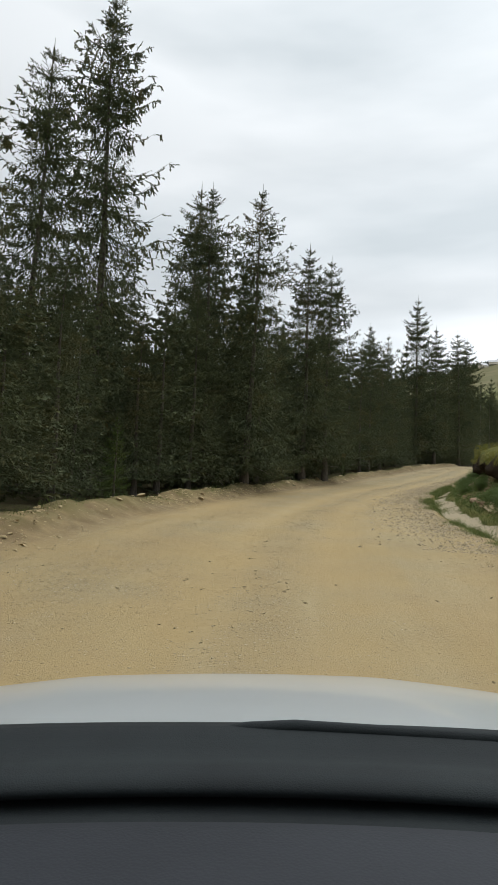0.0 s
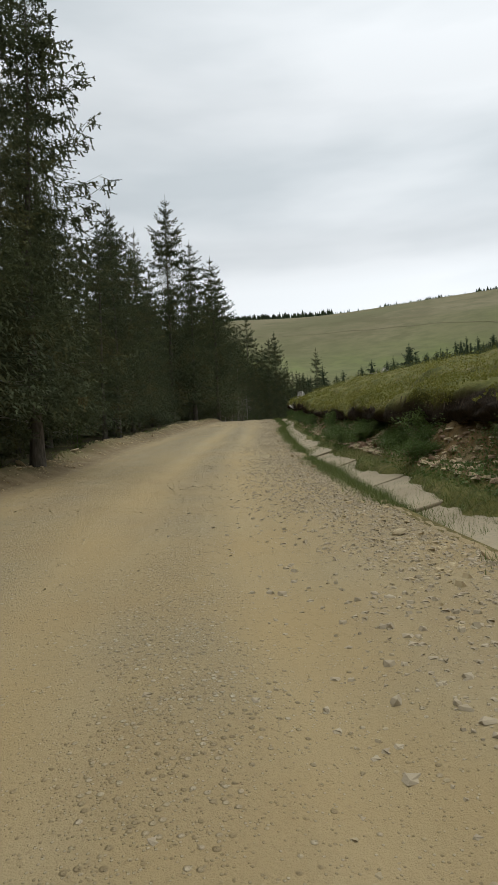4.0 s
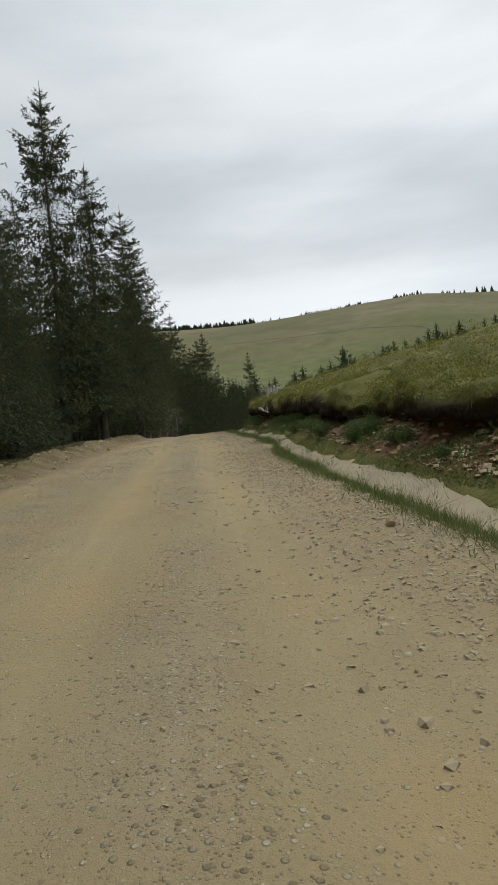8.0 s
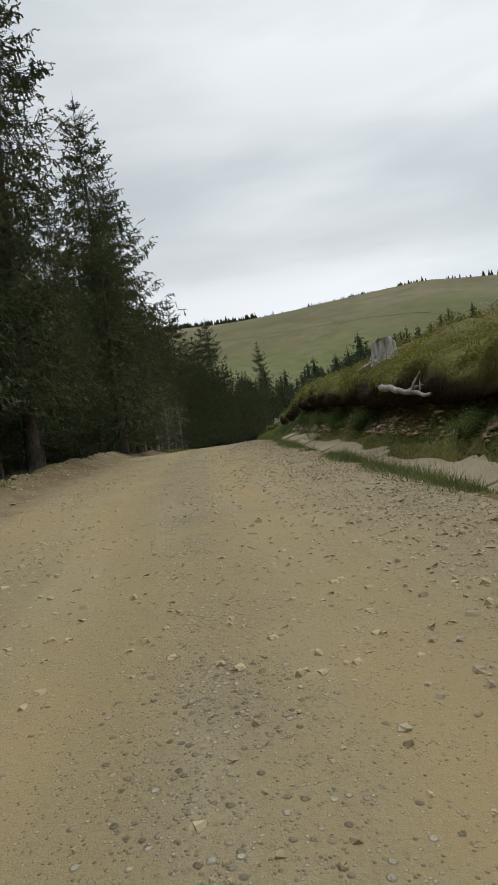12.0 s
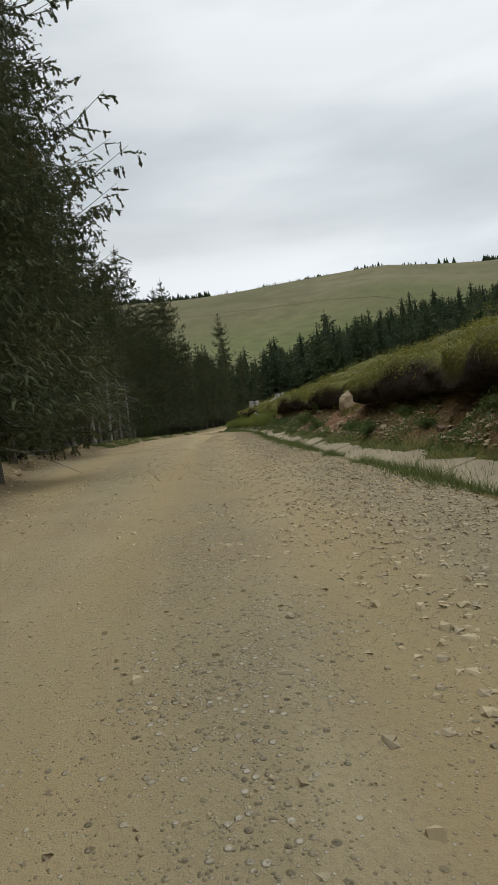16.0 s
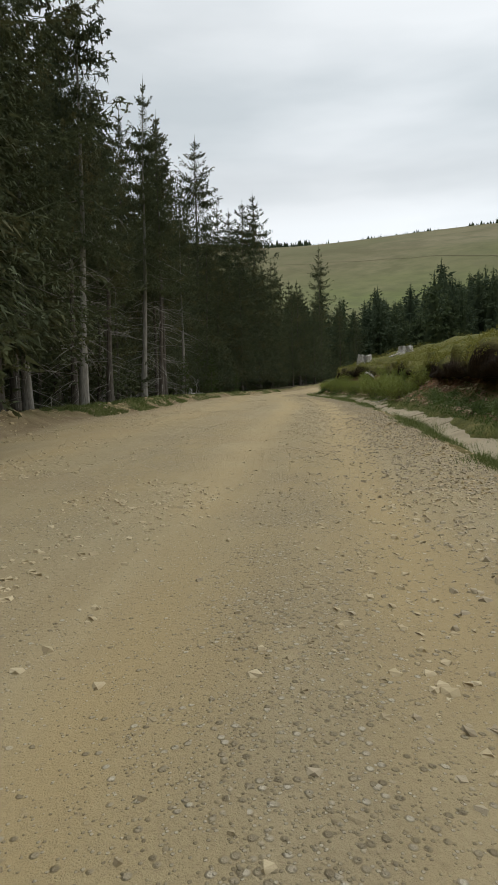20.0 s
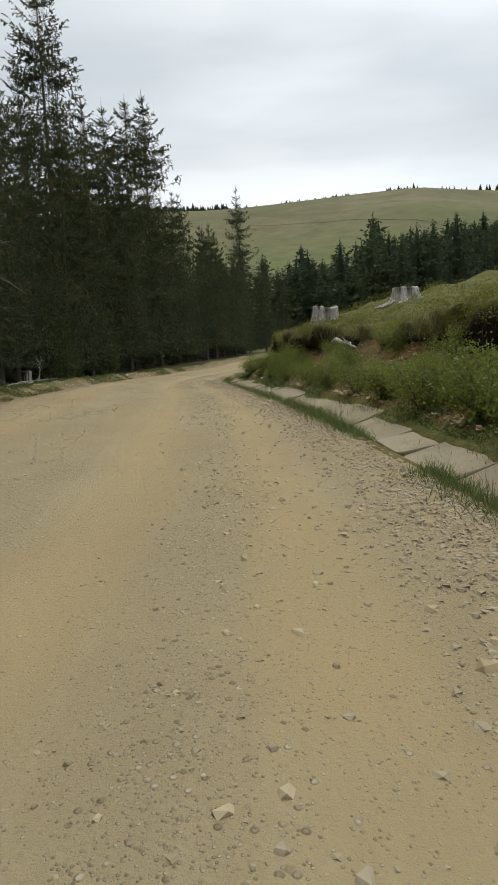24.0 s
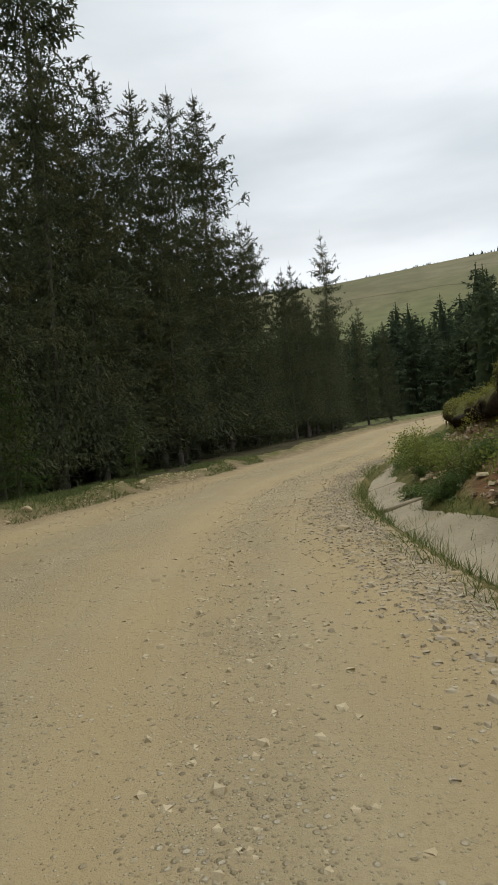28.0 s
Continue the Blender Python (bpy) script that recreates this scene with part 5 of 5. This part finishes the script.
def shrub_kind(seed, r, h, leaves, mat="shrub", leaf=0.042):
    rng = np.random.default_rng(seed)
    root = new("shrub")
    stems, tips = [], []
    for _ in range(15):
        a, k = rng.uniform(0, 6.28), rng.uniform(0.15, 1)
        top = np.array([np.cos(a) * r * k, np.sin(a) * r * k, h * rng.uniform(0.6, 1.05) * (1.1 - 0.45 * k)])
        f = np.linspace(0, 1, 4)[:, None]
        p = top * f * np.array([1, 1, 1]) + np.array([0, 0, 0.12 * h]) * np.sin(f * np.pi)
        stems.append(tube(p, [0.010, 0.008, 0.005, 0.002], 4))
        tips.append(p)
    tips = np.array(tips)
    n = leaves
    i, f = rng.integers(0, len(tips), n), rng.random(n) ** 0.6 * 2.99
    lo = f.astype(int)
    c = tips[i, lo] + (tips[i, np.minimum(lo + 1, 3)] - tips[i, lo]) * (f - lo)[:, None] + rng.normal(0, 0.085 * (r + h), (n, 3))
    c[:, 2] = np.maximum(c[:, 2], 0.03)
    d = unit(rng.normal(0, 1, (n, 3)))
    ln = leaf * rng.uniform(0.6, 1.3, (n, 1))
    v, fc = kites(c, c + d * ln, unit(np.cross(d, rng.normal(0, 1, (n, 3)))) * ln * 0.36, 0.5)
    part("stem", mesh_from("stem", *joined(stems), MAT["twig"]), root)  # all stems of one bush
    part("foliage", mesh_from("foliage", v, fc, MAT[mat]), root)
    return tagged(root, "leafy yellow-green willow shrub growing beside the ditch", "shrub", "shrubs along the ditch")


SHRUBS = [shrub_kind(61, 0.55, 0.75, 2600), shrub_kind(62, 0.7, 0.9, 3600), shrub_kind(63, 0.4, 0.5, 1700)]
HERBS = [tagged(shrub_kind(71 + i, r, h, n, "herb", 0.036), "low dark green leafy bush growing on the earth bank", "shrub", "bushes on the bank") for i, (r, h, n) in enumerate(((0.5, 0.55, 2600), (0.62, 0.6, 3400), (0.36, 0.36, 1700)))]
rng = np.random.default_rng(64)
for s, r, k, size in (
    (57, 1.5, 1, 0.8), (60, 1.5, 0, 0.9), (62.5, 1.6, 1, 0.8), (65, 1.4, 2, 1.1), (67.5, 1.5, 0, 0.9), (70, 1.6, 1, 0.8), (52, 1.7, 2, 0.8), (47, 1.9, 2, 0.7),
    (80, 1.5, 1, 0.8), (83, 1.5, 0, 0.8), (88, 1.5, 2, 0.8), (97, 1.5, 2, 1.0), (99.5, 1.7, 0, 0.7), (104, 1.5, 2, 0.8), (112, 1.6, 0, 0.7), (122, 1.6, 2, 0.9),
    (128, 1.5, 0, 1.0), (129.5, 1.45, 1, 0.9), (131.5, 1.5, 1, 1.0), (133, 1.6, 0, 1.2), (134.5, 1.45, 1, 1.0), (136.5, 1.5, 0, 1.1), (138.5, 1.45, 1, 1.0), (141, 1.5, 0, 1.0), (143.5, 1.5, 1, 0.9), (146, 1.5, 0, 0.9),
    (149, 1.4, 2, 1.0), (152, 1.5, 0, 0.9), (154.5, 1.5, 1, 0.8), (157, 1.4, 1, 0.9), (159.5, 1.5, 0, 0.9), (162, 1.3, 2, 1.1), (29, 1.8, 2, 0.9), (36, 1.8, 2, 0.8),
):
    s, r = s + rng.uniform(-0.5, 0.5), r + rng.uniform(-0.15, 0.15)
    x, y, _z = (float(v) for v in at_track(s, right_edge(s) + r))
    copy_thing((SHRUBS if s > 126 else HERBS)[k], Matrix.LocRotScale((x, y, ground_at(x, y) - 0.03), Euler((0, 0, rng.uniform(0, 6.28))), (size, size, size * rng.uniform(0.85, 1.15))))
for _ in range(26):
    s = rng.uniform(127, 154)
    r, k = rng.uniform(1.7, float(lip_at(s)) - 0.5), int(rng.integers(3))
    x, y, _z = (float(v) for v in at_track(s, right_edge(s) + r))
    copy_thing(SHRUBS[k], Matrix.LocRotScale((x, y, ground_at(x, y) - 0.03), Euler((0, 0, rng.uniform(0, 6.28))), (0.95, 0.95, rng.uniform(0.7, 1.0))))
for _ in range(70):
    s = rng.uniform(16, 126)
    r, k, size = rng.uniform(1.35, float(lip_at(s)) - 0.35), int(rng.integers(3)), rng.uniform(0.45, 0.95)
    x, y, _z = (float(v) for v in at_track(s, right_edge(s) + r))
    copy_thing(HERBS[k], Matrix.LocRotScale((x, y, ground_at(x, y) - 0.03), Euler((0, 0, rng.uniform(0, 6.28))), (size, size, size * rng.uniform(0.7, 1.0))))
for _ in range(30):
    s = rng.uniform(149, 169)
    r, k, size = rng.uniform(1.0, 2.3), int(rng.integers(3)), rng.uniform(0.4, 0.85)
    x, y, _z = (float(v) for v in at_track(s, right_edge(s) + r))
    copy_thing(HERBS[k], Matrix.LocRotScale((x, y, ground_at(x, y) - 0.03), Euler((0, 0, rng.uniform(0, 6.28))), (size, size, size * rng.uniform(0.7, 1.0))))
for _ in range(34):
    s = rng.uniform(14, 46)
    r, k, size = rng.uniform(1.45, 2.2), int(rng.integers(3)), rng.uniform(0.7, 1.15)
    x, y, _z = (float(v) for v in at_track(s, right_edge(s) + r))
    copy_thing(HERBS[k], Matrix.LocRotScale((x, y, ground_at(x, y) - 0.03), Euler((0, 0, rng.uniform(0, 6.28))), (size, size, size * rng.uniform(0.6, 0.9))))
for k in SHRUBS + HERBS:
    for o in (k, *k.children_recursive):
        bpy.data.objects.remove(o)


# ---- stumps, roots and dead wood ----
def stump(x, y, r, h, seed, label, sink=0.1):
    """A weathered stump: flaring buttress roots, a split top."""
    rng = np.random.default_rng(seed)
    root = new("tree_stump")
    rings, sides = 9, 40
    th = np.linspace(0, 2 * np.pi, sides, endpoint=False)
    ph = rng.uniform(0, 6.28, 3)
    split = 0.55 * np.exp(-((th - 4.15) / 0.17) ** 2) + 0.4 * np.exp(-((th - 3.3) / 0.12) ** 2) + 0.4 * np.exp(-((th - 5.3) / 0.13) ** 2)
    ribs = 0.5 + 0.5 * np.cos(5 * th + ph[0] + 0.6 * np.sin(2 * th + ph[1]))
    vs = []
    for i in range(rings):
        f = i / (rings - 1)
        flare = (1 - f) ** 2.2
        rad = r * (0.80 + 0.08 * (1 - f) + flare * (0.12 + 0.42 * ribs ** 2)) * (1 + 0.03 * np.sin(9 * th + ph[2])) * (1 - (0.30 - 0.12 * f) * (1 - ribs) ** 6) * (1 - split * min(1, 0.35 + f))
        z = h * f * np.ones(sides)
        if i == rings - 1:
            z = z + 0.07 * h * np.sin(2 * th + ph[1]) + 0.03 * h * np.sin(5 * th + ph[0]) - 0.3 * h * split
        vs.append(np.stack([rad * np.cos(th), rad * np.sin(th), z], 1))
    for k, zz in ((0.92, 1.0), (0.6, 0.97), (0.25, 0.93)):
        vs.append(np.stack([r * 0.78 * k * np.cos(th), r * 0.78 * k * np.sin(th), h * zz + 0.05 * h * k * np.sin(2 * th + ph[1]) + 0.015 * np.sin(11 * th)], 1))
    v = np.vstack(vs)
    i = np.arange(len(v)).reshape(-1, sides)
    j = np.roll(i, -1, 1)
    f = np.stack([i[:-1], j[:-1], j[1:], i[1:]], -1).reshape(-1, 4)
    part("stump_body", mesh_from("stump_body", v, f, MAT["wood"], True), root)
    for _ in range(4):
        a = rng.uniform(0, 6.28)
        d = np.array([np.cos(a), np.sin(a)])
        q = np.linspace(0, 1, 6)
        p = np.stack([d[0] * r * (0.8 + q * 1.4), d[1] * r * (0.8 + q * 1.4) + 0.12 * np.sin(q * 4), 0.16 * h * (1 - q) ** 1.5 - 0.05 * q], 1)
        part("root", mesh_from("root", *tube(p, 0.10 * r / 0.5 * (1 - q * 0.75), 7), MAT["wood"], True), root)
    root.matrix_basis = pose(x, y, ground_at(x, y) - sink, rng.normal(0, 3), rng.normal(0, 3), 0)
    return tagged(root, label, "stump", "old stumps")


def branchy(name, label, points, r0, seed, side=4, category="dead wood", reach=0.4):
    """A bleached fallen limb with short broken side branches."""
    rng = np.random.default_rng(seed)
    p = np.array(points, float)
    q = np.linspace(0, len(p) - 1, 10)
    fine = np.stack([np.interp(q, np.arange(len(p)), p[:, i]) for i in range(3)], 1) + rng.normal(0, r0 * 0.35, (10, 3))
    root = new(name)
    o = fine[0]
    part("limb", mesh_from("limb", *tube(fine - o, r0 * np.linspace(1, 0.35, 10), 7), MAT["wood"], True), root)
    for _ in range(side):
        b = fine[int(rng.integers(2, 9))] - o
        e = unit(rng.normal(0, 1, (1, 3)) + np.array([[0, 0, 0.5]]))[0] * reach * rng.uniform(0.4, 1.2)
        part("side_branch", mesh_from("side_branch", *tube([b, b + e * 0.5 + rng.normal(0, 0.03, 3), b + e], [r0 * 0.45, r0 * 0.3, r0 * 0.1], 5), MAT["wood"], True), root)
    root.location = o
    return tagged(root, label, category)


stump(30.2, 70.5, 0.36, 0.66, 1, "sawn grey weathered stump on the bank's edge", -0.42)
STUMP_SINK = max(-0.5, ground_at(67.2, 132.0) - 11.5)
stump(67.2, 132.0, 0.62, 0.95, 2, "large bleached split stump on the bank's edge", STUMP_SINK)
stump(68.6, 129.0, 0.6, 0.62, 3, "wide bleached stump on the grassy bank")


def near(s, u, up=0.0):
    x, y, z = (float(v) for v in at_track(s, u))
    return x, y, ground_at(x, y) + up


branchy("exposed_root", "bleached root hanging out of the cut bank", [(27.9, 68.3, 7.36), (27.5, 67.3, 7.16), (27.2, 66.4, 6.96)], 0.075, 5, 3, "root")
branchy("exposed_root", "bleached root hanging out of the cut bank", [(65.3, 129.4, 11.02), (64.7, 128.0, 10.80), (64.0, 126.9, 10.60)], 0.08, 6, 7, "root", 0.35)
branchy("exposed_root", "twisted grey root hanging from the sod", [near(83.5, 5.6, 0.2), near(83.0, 5.1, -0.15), near(82.4, 4.9, -0.4)], 0.05, 7, 3, "root", 0.3)
for i, (s, u) in enumerate(((88, 13.4), (91, 13.9), (93, 14.6), (96, 13.2), (85, 12.5))):
    a, b, c = near(s, u, 0.3), near(s + 1.0, u + 0.5, 0.6), near(s + 2.2, u + 0.2, 0.5)
    branchy("fallen_branch", "bleached fallen branch lying on the grassy slope", [a, b, c], 0.05, 20 + i, 6, "dead wood", 0.8)
branchy("fallen_twig", "thin brown twig lying across the ditch slabs", [near(130.6, float(right_edge(130.6)) + 1.25, 0.10), near(130.2, float(right_edge(130.2)) + 0.8, 0.22), near(129.5, float(right_edge(129.5)) + 0.35, 0.26)], 0.014, 31, 3, "dead wood", 0.25)
branchy("broken_snag", "broken grey dead wood at the forest edge", [near(159.5, -9.2, 0.0), near(159.7, -9.1, 0.7), near(160.0, -9.3, 1.3)], 0.05, 9, 9, "dead wood", 0.7)
branchy("broken_snag", "broken grey dead wood beside a trunk", [near(152.2, -8.2, 0.0), near(152.3, -8.2, 0.5), near(152.5, -8.1, 1.0)], 0.04, 10, 6, "dead wood", 0.4)

for i, (s0, u0, s1, u1) in enumerate(((156.6, -8.2, 159.4, -8.7), (155.8, -8.9, 158.2, -8.1), (158.0, -9.6, 160.6, -8.6))):
    branchy("fallen_pole", "bleached bare pole lying in the grass", [near(s0, u0, 0.08), near((s0 + s1) / 2, (u0 + u1) / 2, 0.22), near(s1, u1, 0.18)], 0.035, 40 + i, 4, "dead wood", 0.5)
stump(59.9, 148.9, 0.2, 0.85, 8, "broken grey stump behind dead branches", 0.1)

# ---- hill cottage ----
def cottage(x, y, turn, size):
    root = new("cottage")
    L, W, H, Rf = 9 * size, 6 * size, 2.8 * size, 3.0 * size
    bm = bmesh.new()
    bmesh.ops.create_cube(bm, size=1.0, matrix=Matrix.Translation((0, 0, H / 2)) @ Matrix.Diagonal((L, W, H, 1)))
    me = bpy.data.meshes.new("wall")
    bm.to_mesh(me)
    bm.free()
    me.materials.append(COTTAGE_WALL)
    part("wall", me, root)
    e = 0.5
    v = [(-L / 2 - e, -W / 2 - e, H), (L / 2 + e, -W / 2 - e, H), (L / 2 + e, 0, H + Rf), (-L / 2 - e, 0, H + Rf), (-L / 2 - e, W / 2 + e, H), (L / 2 + e, W / 2 + e, H)]
    part("roof", mesh_from("roof", v, [(0, 1, 2, 3), (3, 2, 5, 4), (0, 3, 4, 0)][:2], COTTAGE_ROOF), root)
    root.matrix_basis = pose(x, y, ground_at(x, y) - 0.5, 0, 0, turn)
    return tagged(root, "distant pale mountain cottage with a grey roof", "house", "cottages on the ridge")


COTTAGE_WALL = Mat("cottage_wall").color((0.55, 0.5, 0.43)).m
COTTAGE_ROOF = Mat("cottage_roof", 0.6).color((0.5, 0.5, 0.52)).m
for az, r, t in ((19.6, 790, 20), (20.6, 800, -15), (21.3, 820, 40)):
    x, y = polar(az, r)
    cottage(float(x), float(y), t, 1.3)

# ---- the car, standing at the start ----
def paint_material():
    m = Mat("white_car_paint", 0.28, 0.5)
    m.b.inputs["Coat Weight"].default_value = 0.6
    return m.color(m.mix(m.step(m.noise(7, 4), 0.4, 0.7, 0, 0.25), (0.44, 0.46, 0.46), (0.38, 0.39, 0.375))).m


def plastic_material(name, a, b, rough, grain):
    m = Mat(name, rough, 0.35)
    c = m.mix(m.step(m.noise(3.5, 4), 0.35, 0.7), a, b)
    return m.color(c).bump(m.cells(grain), 0.25, 0.002).m


CAR = {
    "paint": paint_material(), "dash": plastic_material("dashboard_plastic", (0.0125, 0.0145, 0.0185), (0.021, 0.0238, 0.0295), 0.7, 260),
    "black": plastic_material("black_plastic", (0.006, 0.0085, 0.0095), (0.012, 0.0165, 0.0175), 0.85, 400),
    "rubber": plastic_material("tyre_rubber", (0.012, 0.012, 0.012), (0.03, 0.028, 0.024), 0.85, 90),
    "rim": Mat("grey_steel_rim", 0.4, 0.5).color((0.35, 0.36, 0.37)).m, "lamp": Mat("clear_headlamp", 0.1, 0.6).color((0.6, 0.62, 0.64)).m,
}
car = tagged(new("car"), "white car with a dark grey dashboard, parked on the gravel road", "car")


def car_sheet(name, fx, fy, fz, nx, ny, mat, parent=None, label="", thick=0.012):
    """A curved panel from three functions of (across, along), each 0 to 1, with thickness."""
    a, b = np.meshgrid(np.linspace(0, 1, nx), np.linspace(0, 1, ny), indexing="ij")
    x, y, z = fx(a, b), fy(a, b), fz(a, b)
    me = sheet(name, x, y, z, mat)
    ob = part(name, me, parent or car, label)
    solid = ob.modifiers.new("thickness", "SOLIDIFY")
    solid.thickness, solid.offset = thick, -1
    return ob


# across runs from the car's left to its right, along from the windscreen to the nose
car_sheet("bonnet", lambda a, b: (a - 0.5) * 1.62, lambda a, b: 0.98 + 0.82 * b - 0.05 * (2 * a - 1) ** 2 * b - 0.06 * (2 * a - 1) ** 2,
          lambda a, b: 0.953 - 0.085 * b - 0.05 * b ** 4 - 0.035 * np.abs(2 * a - 1) ** 3 - 0.012 * (2 * a - 1) ** 2 + 0.003 * np.exp(-((np.abs(a - 0.5) - 0.22) / 0.06) ** 2), 41, 25, CAR["paint"], label="white dusty bonnet")
car_sheet("windscreen_cowl", lambda a, b: (a - 0.5) * 1.68, lambda a, b: 0.80 + 0.20 * b - (0.12 - 0.06 * b) * (2 * a - 1) ** 2, lambda a, b: 0.953 + 0.006 * np.sin(b * 9) - 0.034 * np.abs(2 * a - 1) ** 3 + 0.006 * b, 31, 9, CAR["black"], label="black plastic windscreen cowl")
dash = car_sheet("dashboard", lambda a, b: (a - 0.5) * 1.40, lambda a, b: 0.10 + 0.62 * b - 0.10 * (2 * a - 1) ** 2 * b,
                 lambda a, b: 0.972 - 0.30 * (1 - b) ** 5 - 0.02 * (2 * a - 1) ** 4 - 0.05 * np.clip(b - 0.93, 0, 1) / 0.07, 41, 31, CAR["dash"], label="worn dark grey dashboard top")


def car_box(name, size, m, mat, parent=None, label="", bevel=0.004):
    bm = bmesh.new()
    bmesh.ops.create_cube(bm, size=1.0, matrix=Matrix.Diagonal((*size, 1)))
    bmesh.ops.bevel(bm, geom=bm.edges[:], offset=min(bevel, min(size) * 0.3), segments=2, affect="EDGES")
    me = bpy.data.meshes.new(name)
    bm.to_mesh(me)
    bm.free()
    me.materials.append(mat)
    ob = part(name, me, parent or car, label)
    ob.matrix_basis = m
    return ob


# added dark strip, stands in for the shaded gap between cowl and dashboard
car_box("screen_seal", (1.46, 0.20, 0.02), pose(0, 0.785, 0.928), CAR["black"], None, "dark strip added to fill the black gap between cowl and dashboard")
vent = car_box("air_vent", (0.34, 0.05, 0.012), pose(-0.335, 0.625, 0.966), CAR["black"], dash, "black defroster vent")
for i in range(18):
    car_box("slat", (0.005, 0.052, 0.014), pose(-0.495 + i * 0.0185, 0.625, 0.970, 0, 0, -22), CAR["dash"], vent, bevel=0.001)
flake_rng = np.random.default_rng(90)
for fx, fy in ((-0.110, 0.600), (-0.072, 0.607), (-0.059, 0.592), (-0.124, 0.606), (0.287, 0.665), (-0.030, 0.603)):
    th = np.linspace(0, 2 * np.pi, 9, endpoint=False)
    ring = np.stack([np.cos(th) * 0.011 * flake_rng.uniform(0.5, 1.2, 9), np.sin(th) * 0.004 * flake_rng.uniform(0.5, 1.4, 9), 0.0015 * flake_rng.random(9)], 1)
    v = np.vstack([ring, ring * 0.9 + (0, 0, -0.003)])
    f = [(i, (i + 1) % 9, 9 + (i + 1) % 9, 9 + i) for i in range(9)] + [(0, 1, 2, 3), (0, 3, 4, 8), (4, 5, 7, 8), (5, 6, 7, 5)][:3]
    part("flake", mesh_from("flake", v, f, CAR["black"]), dash, "torn black flake of dashboard skin").location = (fx, fy, 0.975)
for x0, x1 in ((-0.03, 0.55),):
    f = np.linspace(0, 1, 9)
    p = np.stack([x0 + (x1 - x0) * f, 0.985 - 0.05 * f, 0.958 + 0.024 * np.sin(np.minimum(f * 6.0, 1.57)) - 0.016 * f], 1)
    wiper = part("wiper", mesh_from("wiper", *tube(p, np.full(9, 0.009), 7), CAR["black"], True), car, "black windscreen wiper arm")
    part("wiper_blade", mesh_from("wiper_blade", *tube(p + np.array([0, -0.012, -0.012]), np.full(9, 0.005), 5), CAR["black"], True), wiper)
for sx in (-1, 1):
    car_sheet("wing", lambda a, b, sx=sx: sx * (0.735 + 0.09 * np.sin(a * 1.5)), lambda a, b: -0.2 + 2.1 * b - 0.18 * b ** 6, lambda a, b: 0.92 - 0.55 * a - 0.06 * b ** 2, 9, 21, CAR["paint"], label="white front wing panel")
    car_sheet("door_panel", lambda a, b, sx=sx: sx * (0.735 + 0.09 * np.sin(a * 1.5)), lambda a, b: -2.0 + 1.8 * b, lambda a, b: 0.92 - 0.62 * a, 9, 15, CAR["paint"], label="white lower door panel")
    car_box("headlamp", (0.28, 0.12, 0.14), pose(sx * 0.56, 1.72, 0.72, 0, 0, -sx * 22), CAR["lamp"], None, "clear headlamp", 0.03)
    for y0 in (1.15, -1.35):
        bm = bmesh.new()
        bmesh.ops.create_cone(bm, cap_ends=True, segments=36, radius1=0.3, radius2=0.3, depth=0.19)
        bmesh.ops.bevel(bm, geom=bm.edges[:], offset=0.03, segments=2, affect="EDGES", clamp_overlap=True)
        me = bpy.data.meshes.new("tyre")
        bm.to_mesh(me)
        bm.free()
        me.materials.append(CAR["rubber"])
        wheel = part("wheel", me, car, "dusty black tyre")
        wheel.matrix_basis = pose(sx * 0.72, y0, 0.30, 0, 90, 0)
        bm = bmesh.new()
        bmesh.ops.create_cone(bm, cap_ends=True, segments=30, radius1=0.19, radius2=0.17, depth=0.02)
        me = bpy.data.meshes.new("rim")
        bm.to_mesh(me)
        bm.free()
        me.materials.append(CAR["rim"])
        part("rim", me, wheel, "grey steel rim").matrix_basis = Matrix.Translation((0, 0, sx * 0.1))
car_box("front_bumper", (1.5, 0.3, 0.42), pose(0, 1.72, 0.46), CAR["paint"], None, "white front bumper", 0.09)
car_box("rear_bumper", (1.5, 0.22, 0.5), pose(0, -1.98, 0.52), CAR["paint"], None, "white rear bumper", 0.08)
car_box("floor_pan", (1.42, 3.8, 0.1), pose(0, -0.1, 0.28), CAR["black"], None, "dark floor pan", 0.03)
car.matrix_basis = pose(0.0, 0.0, ground_at(0, 0) - 0.01, 0, -2.3, -0.5)
